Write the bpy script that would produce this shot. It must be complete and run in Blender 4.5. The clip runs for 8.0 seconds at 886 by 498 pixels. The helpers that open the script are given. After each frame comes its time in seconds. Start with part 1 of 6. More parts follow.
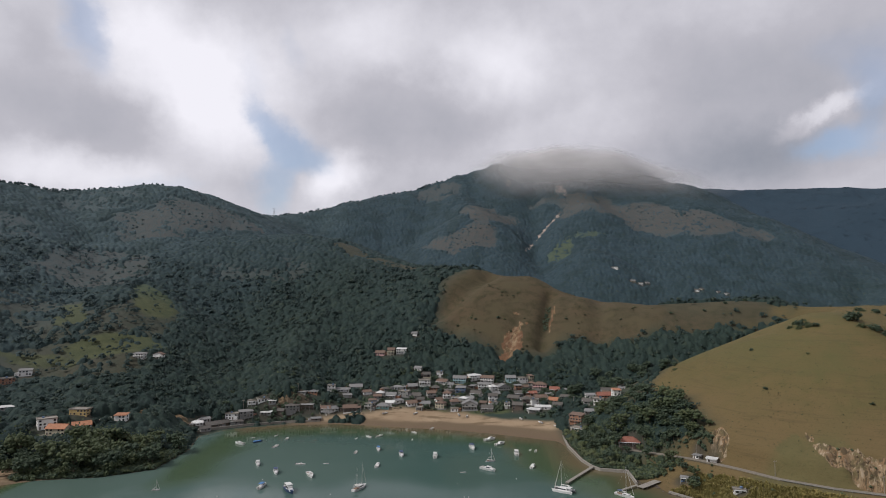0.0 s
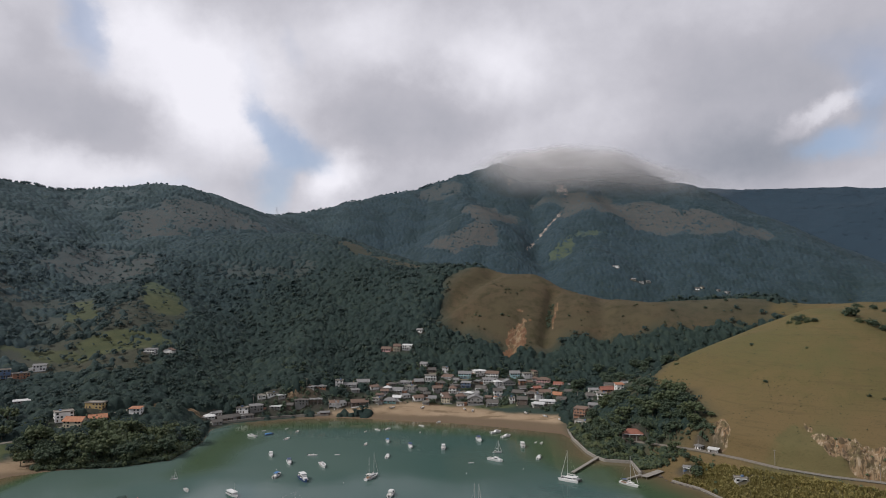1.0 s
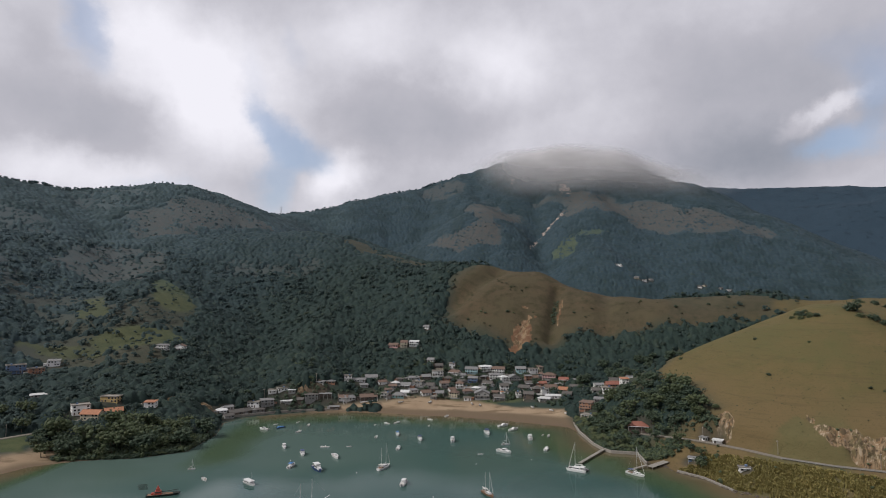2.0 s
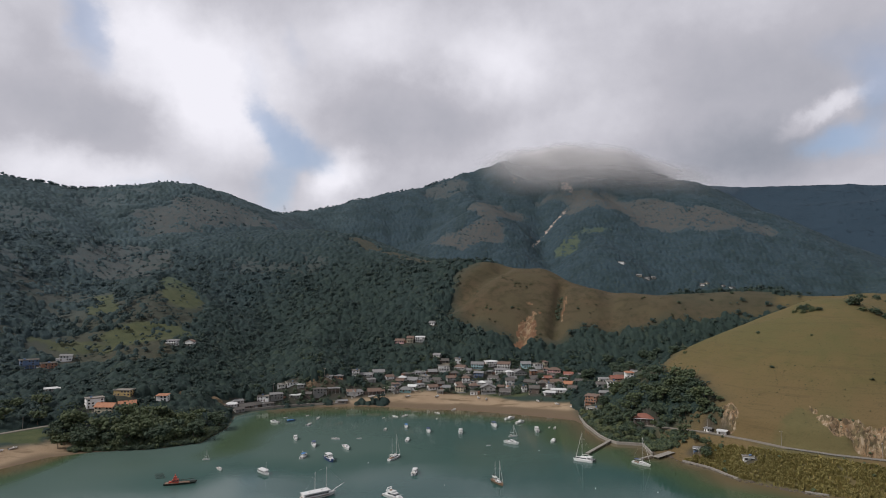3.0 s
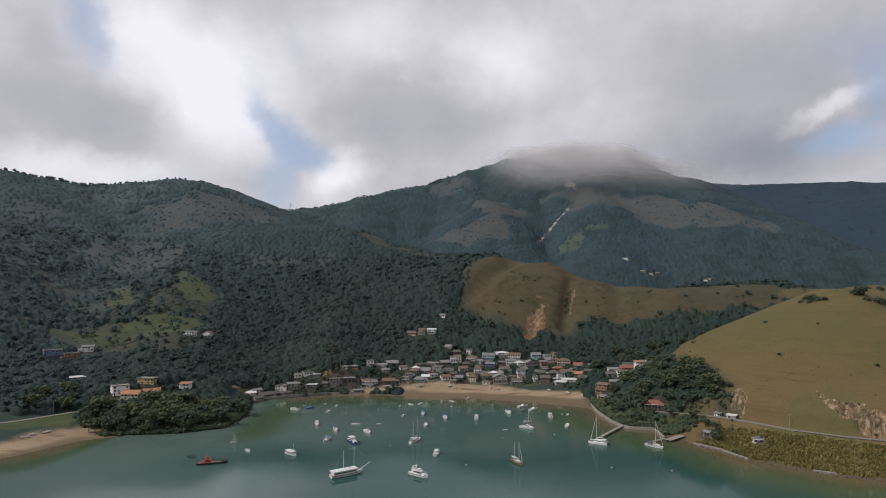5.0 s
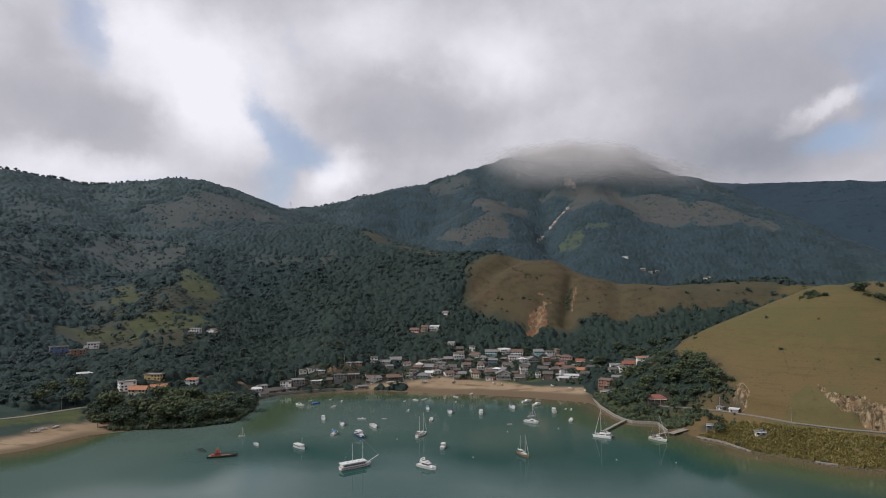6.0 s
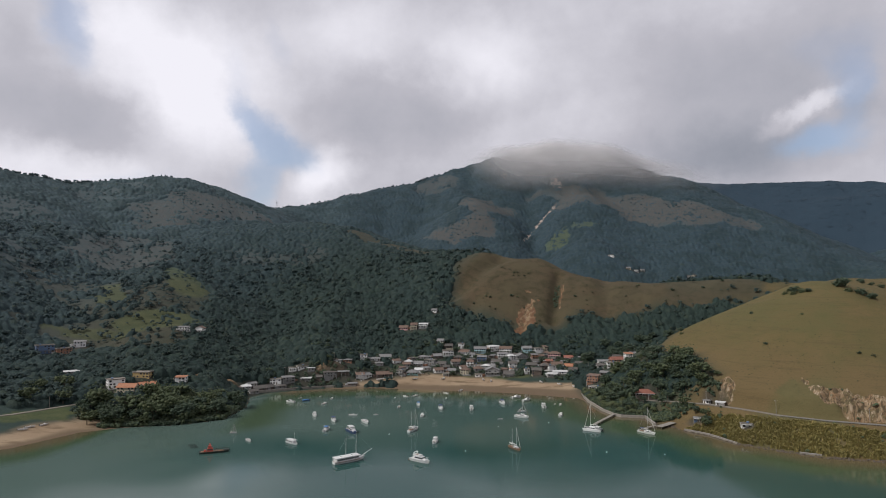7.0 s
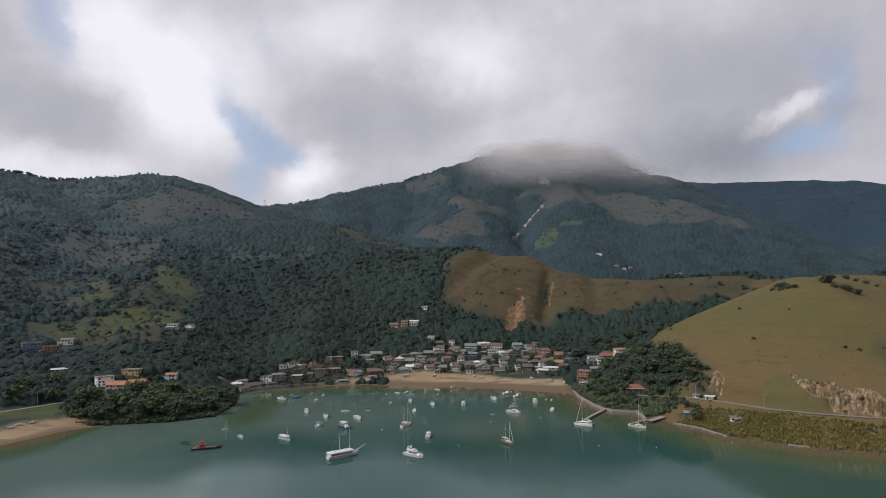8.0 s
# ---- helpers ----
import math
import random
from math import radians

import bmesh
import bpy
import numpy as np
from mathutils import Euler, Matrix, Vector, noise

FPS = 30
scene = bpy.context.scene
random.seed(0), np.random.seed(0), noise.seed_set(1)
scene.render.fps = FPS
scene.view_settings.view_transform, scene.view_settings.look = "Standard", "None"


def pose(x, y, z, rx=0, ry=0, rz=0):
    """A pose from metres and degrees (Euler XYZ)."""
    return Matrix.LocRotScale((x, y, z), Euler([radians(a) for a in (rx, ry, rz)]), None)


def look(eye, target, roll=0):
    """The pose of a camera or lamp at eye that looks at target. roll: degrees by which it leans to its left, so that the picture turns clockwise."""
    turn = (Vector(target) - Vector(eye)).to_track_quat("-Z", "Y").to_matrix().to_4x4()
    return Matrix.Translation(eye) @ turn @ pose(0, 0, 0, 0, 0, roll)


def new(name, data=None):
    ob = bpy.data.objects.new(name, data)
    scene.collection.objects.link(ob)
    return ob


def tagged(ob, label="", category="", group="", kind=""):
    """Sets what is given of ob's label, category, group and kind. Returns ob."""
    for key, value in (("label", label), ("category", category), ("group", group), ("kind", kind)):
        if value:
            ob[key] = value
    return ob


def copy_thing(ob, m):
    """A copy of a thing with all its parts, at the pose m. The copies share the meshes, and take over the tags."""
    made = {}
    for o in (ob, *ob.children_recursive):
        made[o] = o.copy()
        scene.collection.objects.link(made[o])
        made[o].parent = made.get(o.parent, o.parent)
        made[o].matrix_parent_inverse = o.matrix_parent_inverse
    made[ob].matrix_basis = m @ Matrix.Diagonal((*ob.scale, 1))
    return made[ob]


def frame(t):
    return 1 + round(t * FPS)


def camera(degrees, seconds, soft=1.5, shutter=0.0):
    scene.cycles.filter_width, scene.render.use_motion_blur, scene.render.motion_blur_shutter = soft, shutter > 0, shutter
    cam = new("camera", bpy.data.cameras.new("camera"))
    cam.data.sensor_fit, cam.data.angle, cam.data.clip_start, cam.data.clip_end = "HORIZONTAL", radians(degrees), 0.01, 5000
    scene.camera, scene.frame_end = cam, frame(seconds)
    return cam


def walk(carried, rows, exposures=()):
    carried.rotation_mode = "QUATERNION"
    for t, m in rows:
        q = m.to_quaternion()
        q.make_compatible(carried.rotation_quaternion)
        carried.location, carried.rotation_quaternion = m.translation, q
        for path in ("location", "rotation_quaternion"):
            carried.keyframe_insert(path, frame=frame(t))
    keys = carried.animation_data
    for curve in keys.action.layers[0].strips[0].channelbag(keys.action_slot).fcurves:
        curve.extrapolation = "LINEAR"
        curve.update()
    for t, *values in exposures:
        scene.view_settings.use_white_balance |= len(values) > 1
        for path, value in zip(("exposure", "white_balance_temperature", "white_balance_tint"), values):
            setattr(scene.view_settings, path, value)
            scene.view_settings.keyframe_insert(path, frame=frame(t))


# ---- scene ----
cam = camera(72.1, 8.0, soft=0.95)
PATH = [
    (0, (0.841, 11.159, 124.906), (0.885, 13.154, 125.05), 0.2),
    (0.5, (-2.697, 5.693, 123.496), (-2.652, 7.688, 123.639), 0.2),
    (1, (-5.904, -0.153, 121.78), (-5.859, 1.841, 121.923), 0.2),
    (1.5, (-9.15, -5.272, 120.135), (-9.107, -3.277, 120.278), 0.2),
    (3, (-17.708, -17.031, 114.432), (-17.672, -15.036, 114.572), 0.1),
    (3.5, (-21.156, -20.925, 112.56), (-21.118, -18.93, 112.7), 0.1),
    (4, (-24.625, -24.459, 110.855), (-24.59, -22.464, 110.994), 0.1),
    (4.5, (-27.871, -27.751, 109.015), (-27.838, -25.756, 109.152), 0.1),
    (6, (-36.365, -35.145, 104.427), (-36.326, -33.15, 104.561), 0.0),
    (6.5, (-38.441, -36.61, 102.867), (-38.392, -34.616, 103.001), -0.0),
    (7, (-40.699, -37.946, 101.413), (-40.613, -35.953, 101.547), -0.1),
    (7.5, (-42.485, -38.302, 99.949), (-42.374, -36.309, 100.082), -0.2),
    (8, (-44.216, -38.6, 98.973), (-44.09, -36.608, 99.104), -0.2),
]
walk(cam, [(t, look(eye, target, roll)) for t, eye, target, roll in PATH], exposures=[(0.0, 0.0, 5960.0, 10.0), (8.0, 0.0, 5960.0, 10.0)])

# ---- world and sun ----
SUN_ELEVATION, SUN_AZIMUTH = 44.0, 252.0   # degrees above the horizon; degrees clockwise from +y


class Tree:
    """Short-hand for building node trees."""

    def __init__(self, tree):
        self.tree = tree
        tree.nodes.clear()

    def node(self, kind, **props):
        made = self.tree.nodes.new(kind)
        for key, value in props.items():
            setattr(made, key, value)
        return made

    def link(self, out, into):
        self.tree.links.new(out, into)

    def put(self, socket, value):
        if isinstance(value, bpy.types.NodeSocket):
            self.link(value, socket)
        else:
            socket.default_value = value

    def math(self, op, a, b=0.0, c=0.0):
        n = self.node("ShaderNodeMath", operation=op)
        for i, v in enumerate((a, b, c)):
            self.put(n.inputs[i], v)
        return n.outputs[0]

    def vec(self, op, a, b=(0, 0, 0)):
        n = self.node("ShaderNodeVectorMath", operation=op)
        self.put(n.inputs[0], a)
        self.put(n.inputs[1], b)
        return n.outputs["Value"] if op in ("LENGTH", "DOT_PRODUCT") else n.outputs[0]

    def noise(self, vector, scale, detail=4.0, rough=0.55, distortion=0.0):
        n = self.node("ShaderNodeTexNoise")
        self.put(n.inputs["Vector"], vector)
        n.inputs["Scale"].default_value, n.inputs["Detail"].default_value = scale, detail
        n.inputs["Roughness"].default_value, n.inputs["Distortion"].default_value = rough, distortion
        return n.outputs["Fac"]

    def mix(self, fac, a, b):
        n = self.node("ShaderNodeMix", data_type="RGBA")
        self.put(n.inputs[0], fac)
        self.put(n.inputs[6], a if isinstance(a, bpy.types.NodeSocket) else (*a, 1))
        self.put(n.inputs[7], b if isinstance(b, bpy.types.NodeSocket) else (*b, 1))
        return n.outputs[2]

    def span(self, value, lo, hi, to_lo=0.0, to_hi=1.0, smooth=True):
        n = self.node("ShaderNodeMapRange")
        n.interpolation_type = "SMOOTHSTEP" if smooth else "LINEAR"
        for i, v in enumerate((value, lo, hi, to_lo, to_hi)):
            self.put(n.inputs[i], v)
        return n.outputs[0]


def build_world():
    world = bpy.data.worlds.new("sky")
    scene.world = world
    world.use_nodes = True
    w = Tree(world.node_tree)
    way = w.vec("NORMALIZE", w.node("ShaderNodeTexCoord").outputs["Generated"])
    sep = w.node("ShaderNodeSeparateXYZ")
    w.link(way, sep.inputs[0])
    azimuth = w.math("ARCTAN2", sep.outputs[0], sep.outputs[1])
    height = w.math("ARCSINE", sep.outputs[2])
    flat = w.node("ShaderNodeCombineXYZ")
    w.link(azimuth, flat.inputs[0])
    w.link(height, flat.inputs[1])
    # billows push the cloud edges about
    push = w.node("ShaderNodeTexNoise")
    w.link(way, push.inputs["Vector"])
    push.inputs["Scale"].default_value, push.inputs["Detail"].default_value = 9.0, 8.0
    push.inputs["Roughness"].default_value = 0.6
    pushed = w.vec("SUBTRACT", push.outputs["Color"], (0.5, 0.5, 0.5))
    pushed = w.vec("MULTIPLY", pushed, (0.10, 0.08, 0.0))
    place = w.vec("ADD", flat.outputs[0], pushed)

    def blob(az, el, wide, high, turn, core, rim):
        c, s = math.cos(radians(turn)), math.sin(radians(turn))
        off = w.vec("SUBTRACT", place, (radians(az), radians(el), 0))
        a = w.vec("DOT_PRODUCT", off, (c / radians(wide), s / radians(wide), 0))
        b = w.vec("DOT_PRODUCT", off, (-s / radians(high), c / radians(high), 0))
        far = w.math("SQRT", w.math("ADD", w.math("MULTIPLY", a, a), w.math("MULTIPLY", b, b)))
        return w.span(far, core, rim, 1.0, 0.0)

    def total(blobs, core, rim):
        out = 0.0
        for amount, *rest in blobs:
            out = w.math("MULTIPLY_ADD", blob(*rest, core, rim), amount, out)
        return out

    # gaps of clear sky: amount, azimuth, elevation, half widths, turn
    gaps = total(SKY_GAPS, 0.2, 1.35)
    # lit and shaded parts of the cloud deck
    shade = total(SKY_SHADE, 0.1, 1.3)
    fine = w.noise(way, 8.0, 8.0, 0.6)
    wisps = w.noise(w.vec("MULTIPLY", way, (1, 1, 2.2)), 2.4, 6.0, 0.5)
    tone = w.math("ADD", shade, w.math("MULTIPLY_ADD", fine, 0.4, -0.2))
    tone = w.math("ADD", tone, w.math("MULTIPLY_ADD", wisps, 0.5, -0.25))
    # the unseen sky towards -y is dimmed, to darken what faces it
    tone = w.math("ADD", tone, w.span(w.vec("DOT_PRODUCT", way, (0, -1, 0)), -0.3, 0.9, 0.0, -0.3))
    ramp = w.node("ShaderNodeValToRGB")
    w.link(w.math("ADD", tone, 0.56), ramp.inputs[0])
    el = ramp.color_ramp.elements
    el[0].position, el[0].color = 0.0, (0.30, 0.30, 0.325, 1)
    el[1].position, el[1].color = 1.0, (0.935, 0.872, 0.862, 1)
    mid = el.new(0.5)
    mid.color = (0.525, 0.490, 0.500, 1)
    sky = w.node("ShaderNodeTexSky", sky_type="NISHITA", sun_disc=False, sun_elevation=radians(SUN_ELEVATION),
                 sun_rotation=radians(SUN_AZIMUTH))
    clear, cloud = w.node("ShaderNodeBackground"), w.node("ShaderNodeBackground")
    w.link(sky.outputs[0], clear.inputs[0])
    clear.inputs[1].default_value = 0.12
    w.link(ramp.outputs[0], cloud.inputs[0])
    mixed, out = w.node("ShaderNodeMixShader"), w.node("ShaderNodeOutputWorld")
    w.link(w.span(gaps, 0.0, 1.15, 0.0, 0.58), mixed.inputs[0])
    w.link(cloud.outputs[0], mixed.inputs[1])
    w.link(clear.outputs[0], mixed.inputs[2])
    w.link(mixed.outputs[0], out.inputs[0])


SKY_GAPS = [(0.75, -15.2, 15.0, 2.8, 1.6, -30), (0.95, -12.4, 12.4, 4.4, 1.9, -22), (0.8, -14.6, 9.6, 2.4, 3.6, -12), (0.3, -16.5, 17.5, 1.4, 5.5, 12), (0.8, -30.6, 21.0, 2.0, 4.2, 25), (0.3, -13.0, 21.5, 1.2, 3.0, 25),
            (0.9, 34.6, 12.2, 3.6, 1.6, 8), (0.7, 36.8, 15.8, 1.8, 2.6, 0), (0.4, -24.0, 9.3, 4.5, 1.0, 0), (0.35, 36.0, 19.0, 4.0, 2.0, 0)]
SKY_SHADE = [(0.2, -6.0, 23.5, 7.0, 4.0, 0), (0.48, -24.0, 20.5, 9.0, 6.0, -20), (0.3, -20.0, 14.0, 6.0, 3.5, -20), (0.2, -16.5, 19.0, 6.0, 6.0, 0), (-0.15, -28.7, 14.4, 8.0, 2.8, -5), (0.38, -30.0, 9.8, 9.0, 2.4, 0),
             (-0.07, -33.0, 18.0, 4.0, 4.0, 0), (0.4, -8.3, 10.3, 4.2, 2.4, 38), (-0.28, -1.5, 16.6, 9.0, 4.6, 5), (0.3, 6.0, 21.5, 6.5, 5.0, 0), (0.1,
             11.0, 15.0, 10.0, 2.2, 12), (0.06, 9.0, 11.5, 8.0, 2.2, 0), (-0.44, 27.0, 11.8, 9.0, 3.4, 0), (-0.2, 28.0, 18.0, 10.0, 5.0, 0), (0.42, 33.5, 14.7, 3.6, 0.9, 28), (-0.2, 37.0, 14.0, 2.2, 1.4, 0), (0.07, 36.0, 9.0, 5.0, 2.0, 0)]
build_world()
lamp = bpy.data.lights.new("sun", "SUN")
lamp.energy, lamp.angle, lamp.color = 2.7, radians(7), (1.0, 0.93, 0.82)
a, e = radians(SUN_AZIMUTH), radians(SUN_ELEVATION)
new("sun", lamp).matrix_world = look((600 * math.sin(a) * math.cos(e), 600 * math.cos(a) * math.cos(e), 600 * math.sin(e)), (0, 0, 0))

# ---- the lie of the land ----
LEFT_CREST = [(-1050, 1071, 292), (-950, 1281, 356), (-922, 1348, 356), (-872, 1426, 355), (-779, 1521, 379), (-662, 1605, 399),
              (-611, 1699, 387), (-559, 1799, 366), (-519, 1944, 357)]
MOUNTAIN = [(-524, 1964, 360), (-423, 2058, 384), (-260, 2163, 452), (-68, 2255, 507), (119, 2331, 575), (280, 2376, 630),
            (505, 2367, 661), (699, 2264, 612), (857, 2122, 511)]
EAST_FLANK = [(699, 2264, 612), (849, 2103, 505), (986, 1873, 370), (1043, 1760, 297), (1081, 1618, 223), (1109, 1476, 168),
              (1098, 1252, 125)]
FAR_RANGE = [(1150, 3694, 868), (1379, 3560, 773), (1530, 3443, 725), (1741, 3341, 702), (1952, 3162, 680), (2091, 3011, 663),
             (2189, 2878, 634), (2293, 2325, 527)]
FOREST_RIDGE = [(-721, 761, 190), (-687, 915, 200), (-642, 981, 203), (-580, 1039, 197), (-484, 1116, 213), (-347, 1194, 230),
                (-255, 1184, 231), (-184, 1155, 218), (-101, 1073, 184), (-1, 975, 153)]
GRASS_HILL = [(-1, 975, 153), (68, 921, 157), (141, 891, 142), (206, 845, 120), (283, 800, 105), (330, 795, 105), (412, 785, 109), (500, 735, 111)]
EAST_HILL = [(345, 530, 111), (420, 600, 113), (520, 670, 112), (640, 760, 118), (900, 800, 120)]
SHORE = [(-6000, -900), (-1500, 40), (-700, 200), (-430, 285), (-345, 335), (-302, 374), (-282, 416), (-258, 430), (-220, 437), (-192, 455),
         (-189, 509), (-198, 552), (-186, 576), (-166, 588), (-134, 600), (-88, 603), (-53, 596), (-19, 586), (15, 579),
         (58, 562), (88, 546), (110, 534), (114, 513), (114, 470), (121, 450), (141, 446), (138, 417), (148, 414), (153, 397), (163, 384),
         (170, 359), (185, 345), (205, 326), (222, 319), (241, 313), (300, 292), (420, 255), (900, 150), (6000, -900)]
GRASS_SPUR = [(141, 891, 142), (100, 855, 122), (38, 822, 90)]
WEST_SPUR = [(-484, 1116, 205), (-410, 850, 118), (-330, 690, 60), (-285, 570, 26)]
COAST_SPUR = [(-150, 860, 90), (-165, 740, 56), (-140, 650, 32), (-60, 665, 18)]
MOUNTAIN_SPURS = [(60, 2300, 540), (150, 1950, 395), (190, 1700, 235)], [(560, 2340, 640), (520, 1950, 420), (440, 1650, 240)]
RIDGES = [(LEFT_CREST, 0.56, 60), (MOUNTAIN, 0.72, 60), (EAST_FLANK, 0.62, 80), (FAR_RANGE, 0.5, 80), (FOREST_RIDGE, 0.55, 60),
          (GRASS_HILL, 0.82, 50), (EAST_HILL, 0.6, 50, 0.45), (GRASS_SPUR, 0.9, 22), (WEST_SPUR, 0.42, 40), (COAST_SPUR, 0.55, 20),
          (MOUNTAIN_SPURS[0], 0.75, 60), (MOUNTAIN_SPURS[1], 0.75, 60)]
# washed-out gullies: the two ends, depth, half width
GULLIES = [((116, 792), (86, 730), 4.0, 9.0), ((166, 842), (136, 752), 9.0, 8.0), ((84, 893), (8, 815), 13.0, 17.0), ((40, 800), (10, 720), 7.0, 16.0), ((230, 835), (205, 730), 6.0, 14.0), ((345, 2080), (300, 1700), 17.0, 34.0)]


def lattice(ix, iy, seed):
    v = np.sin(ix * 127.1 + iy * 311.7 + seed * 74.7) * 43758.5453
    return v - np.floor(v)


def value_noise(x, y, seed=0):
    ix, iy = np.floor(x), np.floor(y)
    fx, fy = x - ix, y - iy
    fx, fy = fx * fx * (3 - 2 * fx), fy * fy * (3 - 2 * fy)
    a, b = lattice(ix, iy, seed), lattice(ix + 1, iy, seed)
    c, d = lattice(ix, iy + 1, seed), lattice(ix + 1, iy + 1, seed)
    return (a + (b - a) * fx) * (1 - fy) + (c + (d - c) * fx) * fy


def fbm(x, y, octaves=4, seed=0):
    """Fractal noise from -1 to 1."""
    total, size, norm = 0.0, 1.0, 0.0
    for i in range(octaves):
        total = total + size * (value_noise(x * 2 ** i, y * 2 ** i, seed + i) * 2 - 1)
        norm += size
        size *= 0.5
    return total / norm


def smoothstep(lo, hi, v):
    t = np.clip((v - lo) / (hi - lo), 0, 1)
    return t * t * (3 - 2 * t)


def smooth_max(a, b, k):
    return k * np.logaddexp(a / k, b / k)


def ridge(x, y, line, slope, rounding, steeper=0.0):
    """A rounded crest with even slopes; steeper is added on the left of its first stretch."""
    best = np.full(np.shape(x), -1e3)
    (x0, y0, _), (x1, y1, _) = line[:2]
    size = math.hypot(x1 - x0, y1 - y0)
    ahead = ((x - x0) * (x1 - x0) + (y - y0) * (y1 - y0)) / size
    aside = ((x1 - x0) * (y - y0) - (y1 - y0) * (x - x0)) / size
    slope = slope + steeper * smoothstep(-70, 40, ahead) * smoothstep(0, 40, aside)
    for (x0, y0, z0), (x1, y1, z1) in zip(line, line[1:]):
        dx, dy = x1 - x0, y1 - y0
        s = np.clip(((x - x0) * dx + (y - y0) * dy) / (dx * dx + dy * dy), 0, 1)
        d = np.hypot(x - x0 - s * dx, y - y0 - s * dy)
        best = np.maximum(best, z0 + s * (z1 - z0) - slope * (np.sqrt(d * d + rounding * rounding) - rounding))
    return best


def along(x, y, line):
    """Distance to a line of points, and the line's height there."""
    near, level = np.full(np.shape(x), 1e9), np.zeros(np.shape(x))
    for (x0, y0, z0), (x1, y1, z1) in zip(line, line[1:]):
        dx, dy = x1 - x0, y1 - y0
        s = np.clip(((x - x0) * dx + (y - y0) * dy) / (dx * dx + dy * dy), 0, 1)
        d = np.hypot(x - x0 - s * dx, y - y0 - s * dy)
        level = np.where(d < near, z0 + s * (z1 - z0), level)
        near = np.minimum(near, d)
    return near, level


def inland(x, y):
    """Metres to the shore: positive on land, negative on the water."""
    near = np.full(np.shape(x), 1e9)
    side = np.zeros(np.shape(x), bool)
    ring = SHORE + [(6000, 9000), (-6000, 9000), SHORE[0]]
    for i, ((x0, y0), (x1, y1)) in enumerate(zip(ring, ring[1:])):
        dx, dy = x1 - x0, y1 - y0
        if i < len(SHORE) - 1:
            s = np.clip(((x - x0) * dx + (y - y0) * dy) / (dx * dx + dy * dy), 0, 1)
            near = np.minimum(near, np.hypot(x - x0 - s * dx, y - y0 - s * dy))
        if dy:
            side ^= ((y0 > y) != (y1 > y)) & (x < dx * (y - y0) / dy + x0)
    return np.where(side, near, -near)


def ground_height(x, y):
    x, y = np.asarray(x, float), np.asarray(y, float)
    d = inland(x, y)
    hills = np.full(x.shape, -40.0)
    for shape in RIDGES:
        hills = smooth_max(hills, ridge(x, y, *shape), 9.0)
    rough = np.clip(hills / 90, 0, 1)
    folds = 1 - np.abs(fbm(x / 330, y / 330, 4, 3)) * 2.4
    hills = hills + rough * (fbm(x / 190, y / 190, 4, 9) * 9 - np.clip(folds, 0, 1) * 10 * smoothstep(150, 320, hills) + 2)
    hills = hills + rough * 1.5 * fbm(x / 42, y / 42, 3, 12)
    for (x0, y0), (x1, y1), depth, wide in GULLIES:
        f = np.clip(((x - x0) * (x1 - x0) + (y - y0) * (y1 - y0)) / ((x1 - x0) ** 2 + (y1 - y0) ** 2), 0, 1)
        off = np.hypot(x - x0 - f * (x1 - x0), y - y0 - f * (y1 - y0))
        hills = hills - depth * np.exp(-(off / wide) ** 2)
    beach = np.where(d > 0, 0.075 * np.minimum(d, 30), np.maximum(0.07 * d, -9.0))
    terrace = 1.0 + 45 * (1 - np.exp(-np.maximum(d - 24, 0) / 190))
    rise = smoothstep(5, 38, d)
    high = beach + rise * np.maximum(smooth_max(terrace, hills, 7.0) - beach, 0)
    # the steep grassy bank below the eastern road
    bank = 14 * smoothstep(0, 40, d) * smoothstep(146, 166, x) * smoothstep(470, 440, y)
    high = np.where(bank > 0.05, np.maximum(high, bank), high)
    # road benches, cut into the slope
    for line in ROADS:
        off, level = along(x, y, line)
        high = high + (level - high) * smoothstep(11, 4, off)
    return high


def ellipse(x, y, cx, cy, rx, ry, turn=0.0, ragged=0.55):
    """1 inside, 0 outside, with an uneven edge."""
    c, s = math.cos(radians(turn)), math.sin(radians(turn))
    a, b = ((x - cx) * c + (y - cy) * s) / rx, (-(x - cx) * s + (y - cy) * c) / ry
    away = np.hypot(a, b)
    if min(rx, ry) > 20:
        return smoothstep(1.2, 0.8, away + ragged * fbm(x / 70, y / 70, 4, 21))
    return smoothstep(1.1, 0.85, away + 0.6 * fbm(x / 9, y / 9, 3, 22))


# patches of open land: centre, half sizes, turn, share
DRY_GRASS = [(231, 508, 42, 64, 10, 1), (235, 372, 120, 62, -33, 1), (395, 545, 192, 172, 0, 1), (262, 455, 76, 88, -20, 1), (530, 725, 130, 60, 0, 0.9)]
SCRUB = [(108, 834, 98, 104, 0, 1), (210, 815, 112, 72, -25, 1), (335, 765, 105, 50, -12, 0.8), (-88, 1045, 130, 24, -42, 0.6), (-420, 760, 110, 80, 0, 0.45),
         (-395, 655, 90, 40, 10, 0.55), (-330, 640, 45, 30, 0, 0.5)]
# brown mountain grass, its colour dulled for cloud shade and haze
HAZED_GRASS = [(-502, 932, 90, 95, 34, 0.52), (-551, 1378, 210, 85, 57, 0.62), (-760, 1083, 55, 130, 20, 0.4), (-758, 1400, 90, 70, 20, 0.35), (185, 1935, 82, 78, 10, 0.72), (115, 1768, 105, 62, -8, 0.72),
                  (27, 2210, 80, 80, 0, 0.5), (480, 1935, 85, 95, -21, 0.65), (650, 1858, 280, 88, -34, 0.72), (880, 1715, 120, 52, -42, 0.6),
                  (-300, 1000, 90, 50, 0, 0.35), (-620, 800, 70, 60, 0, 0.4)]
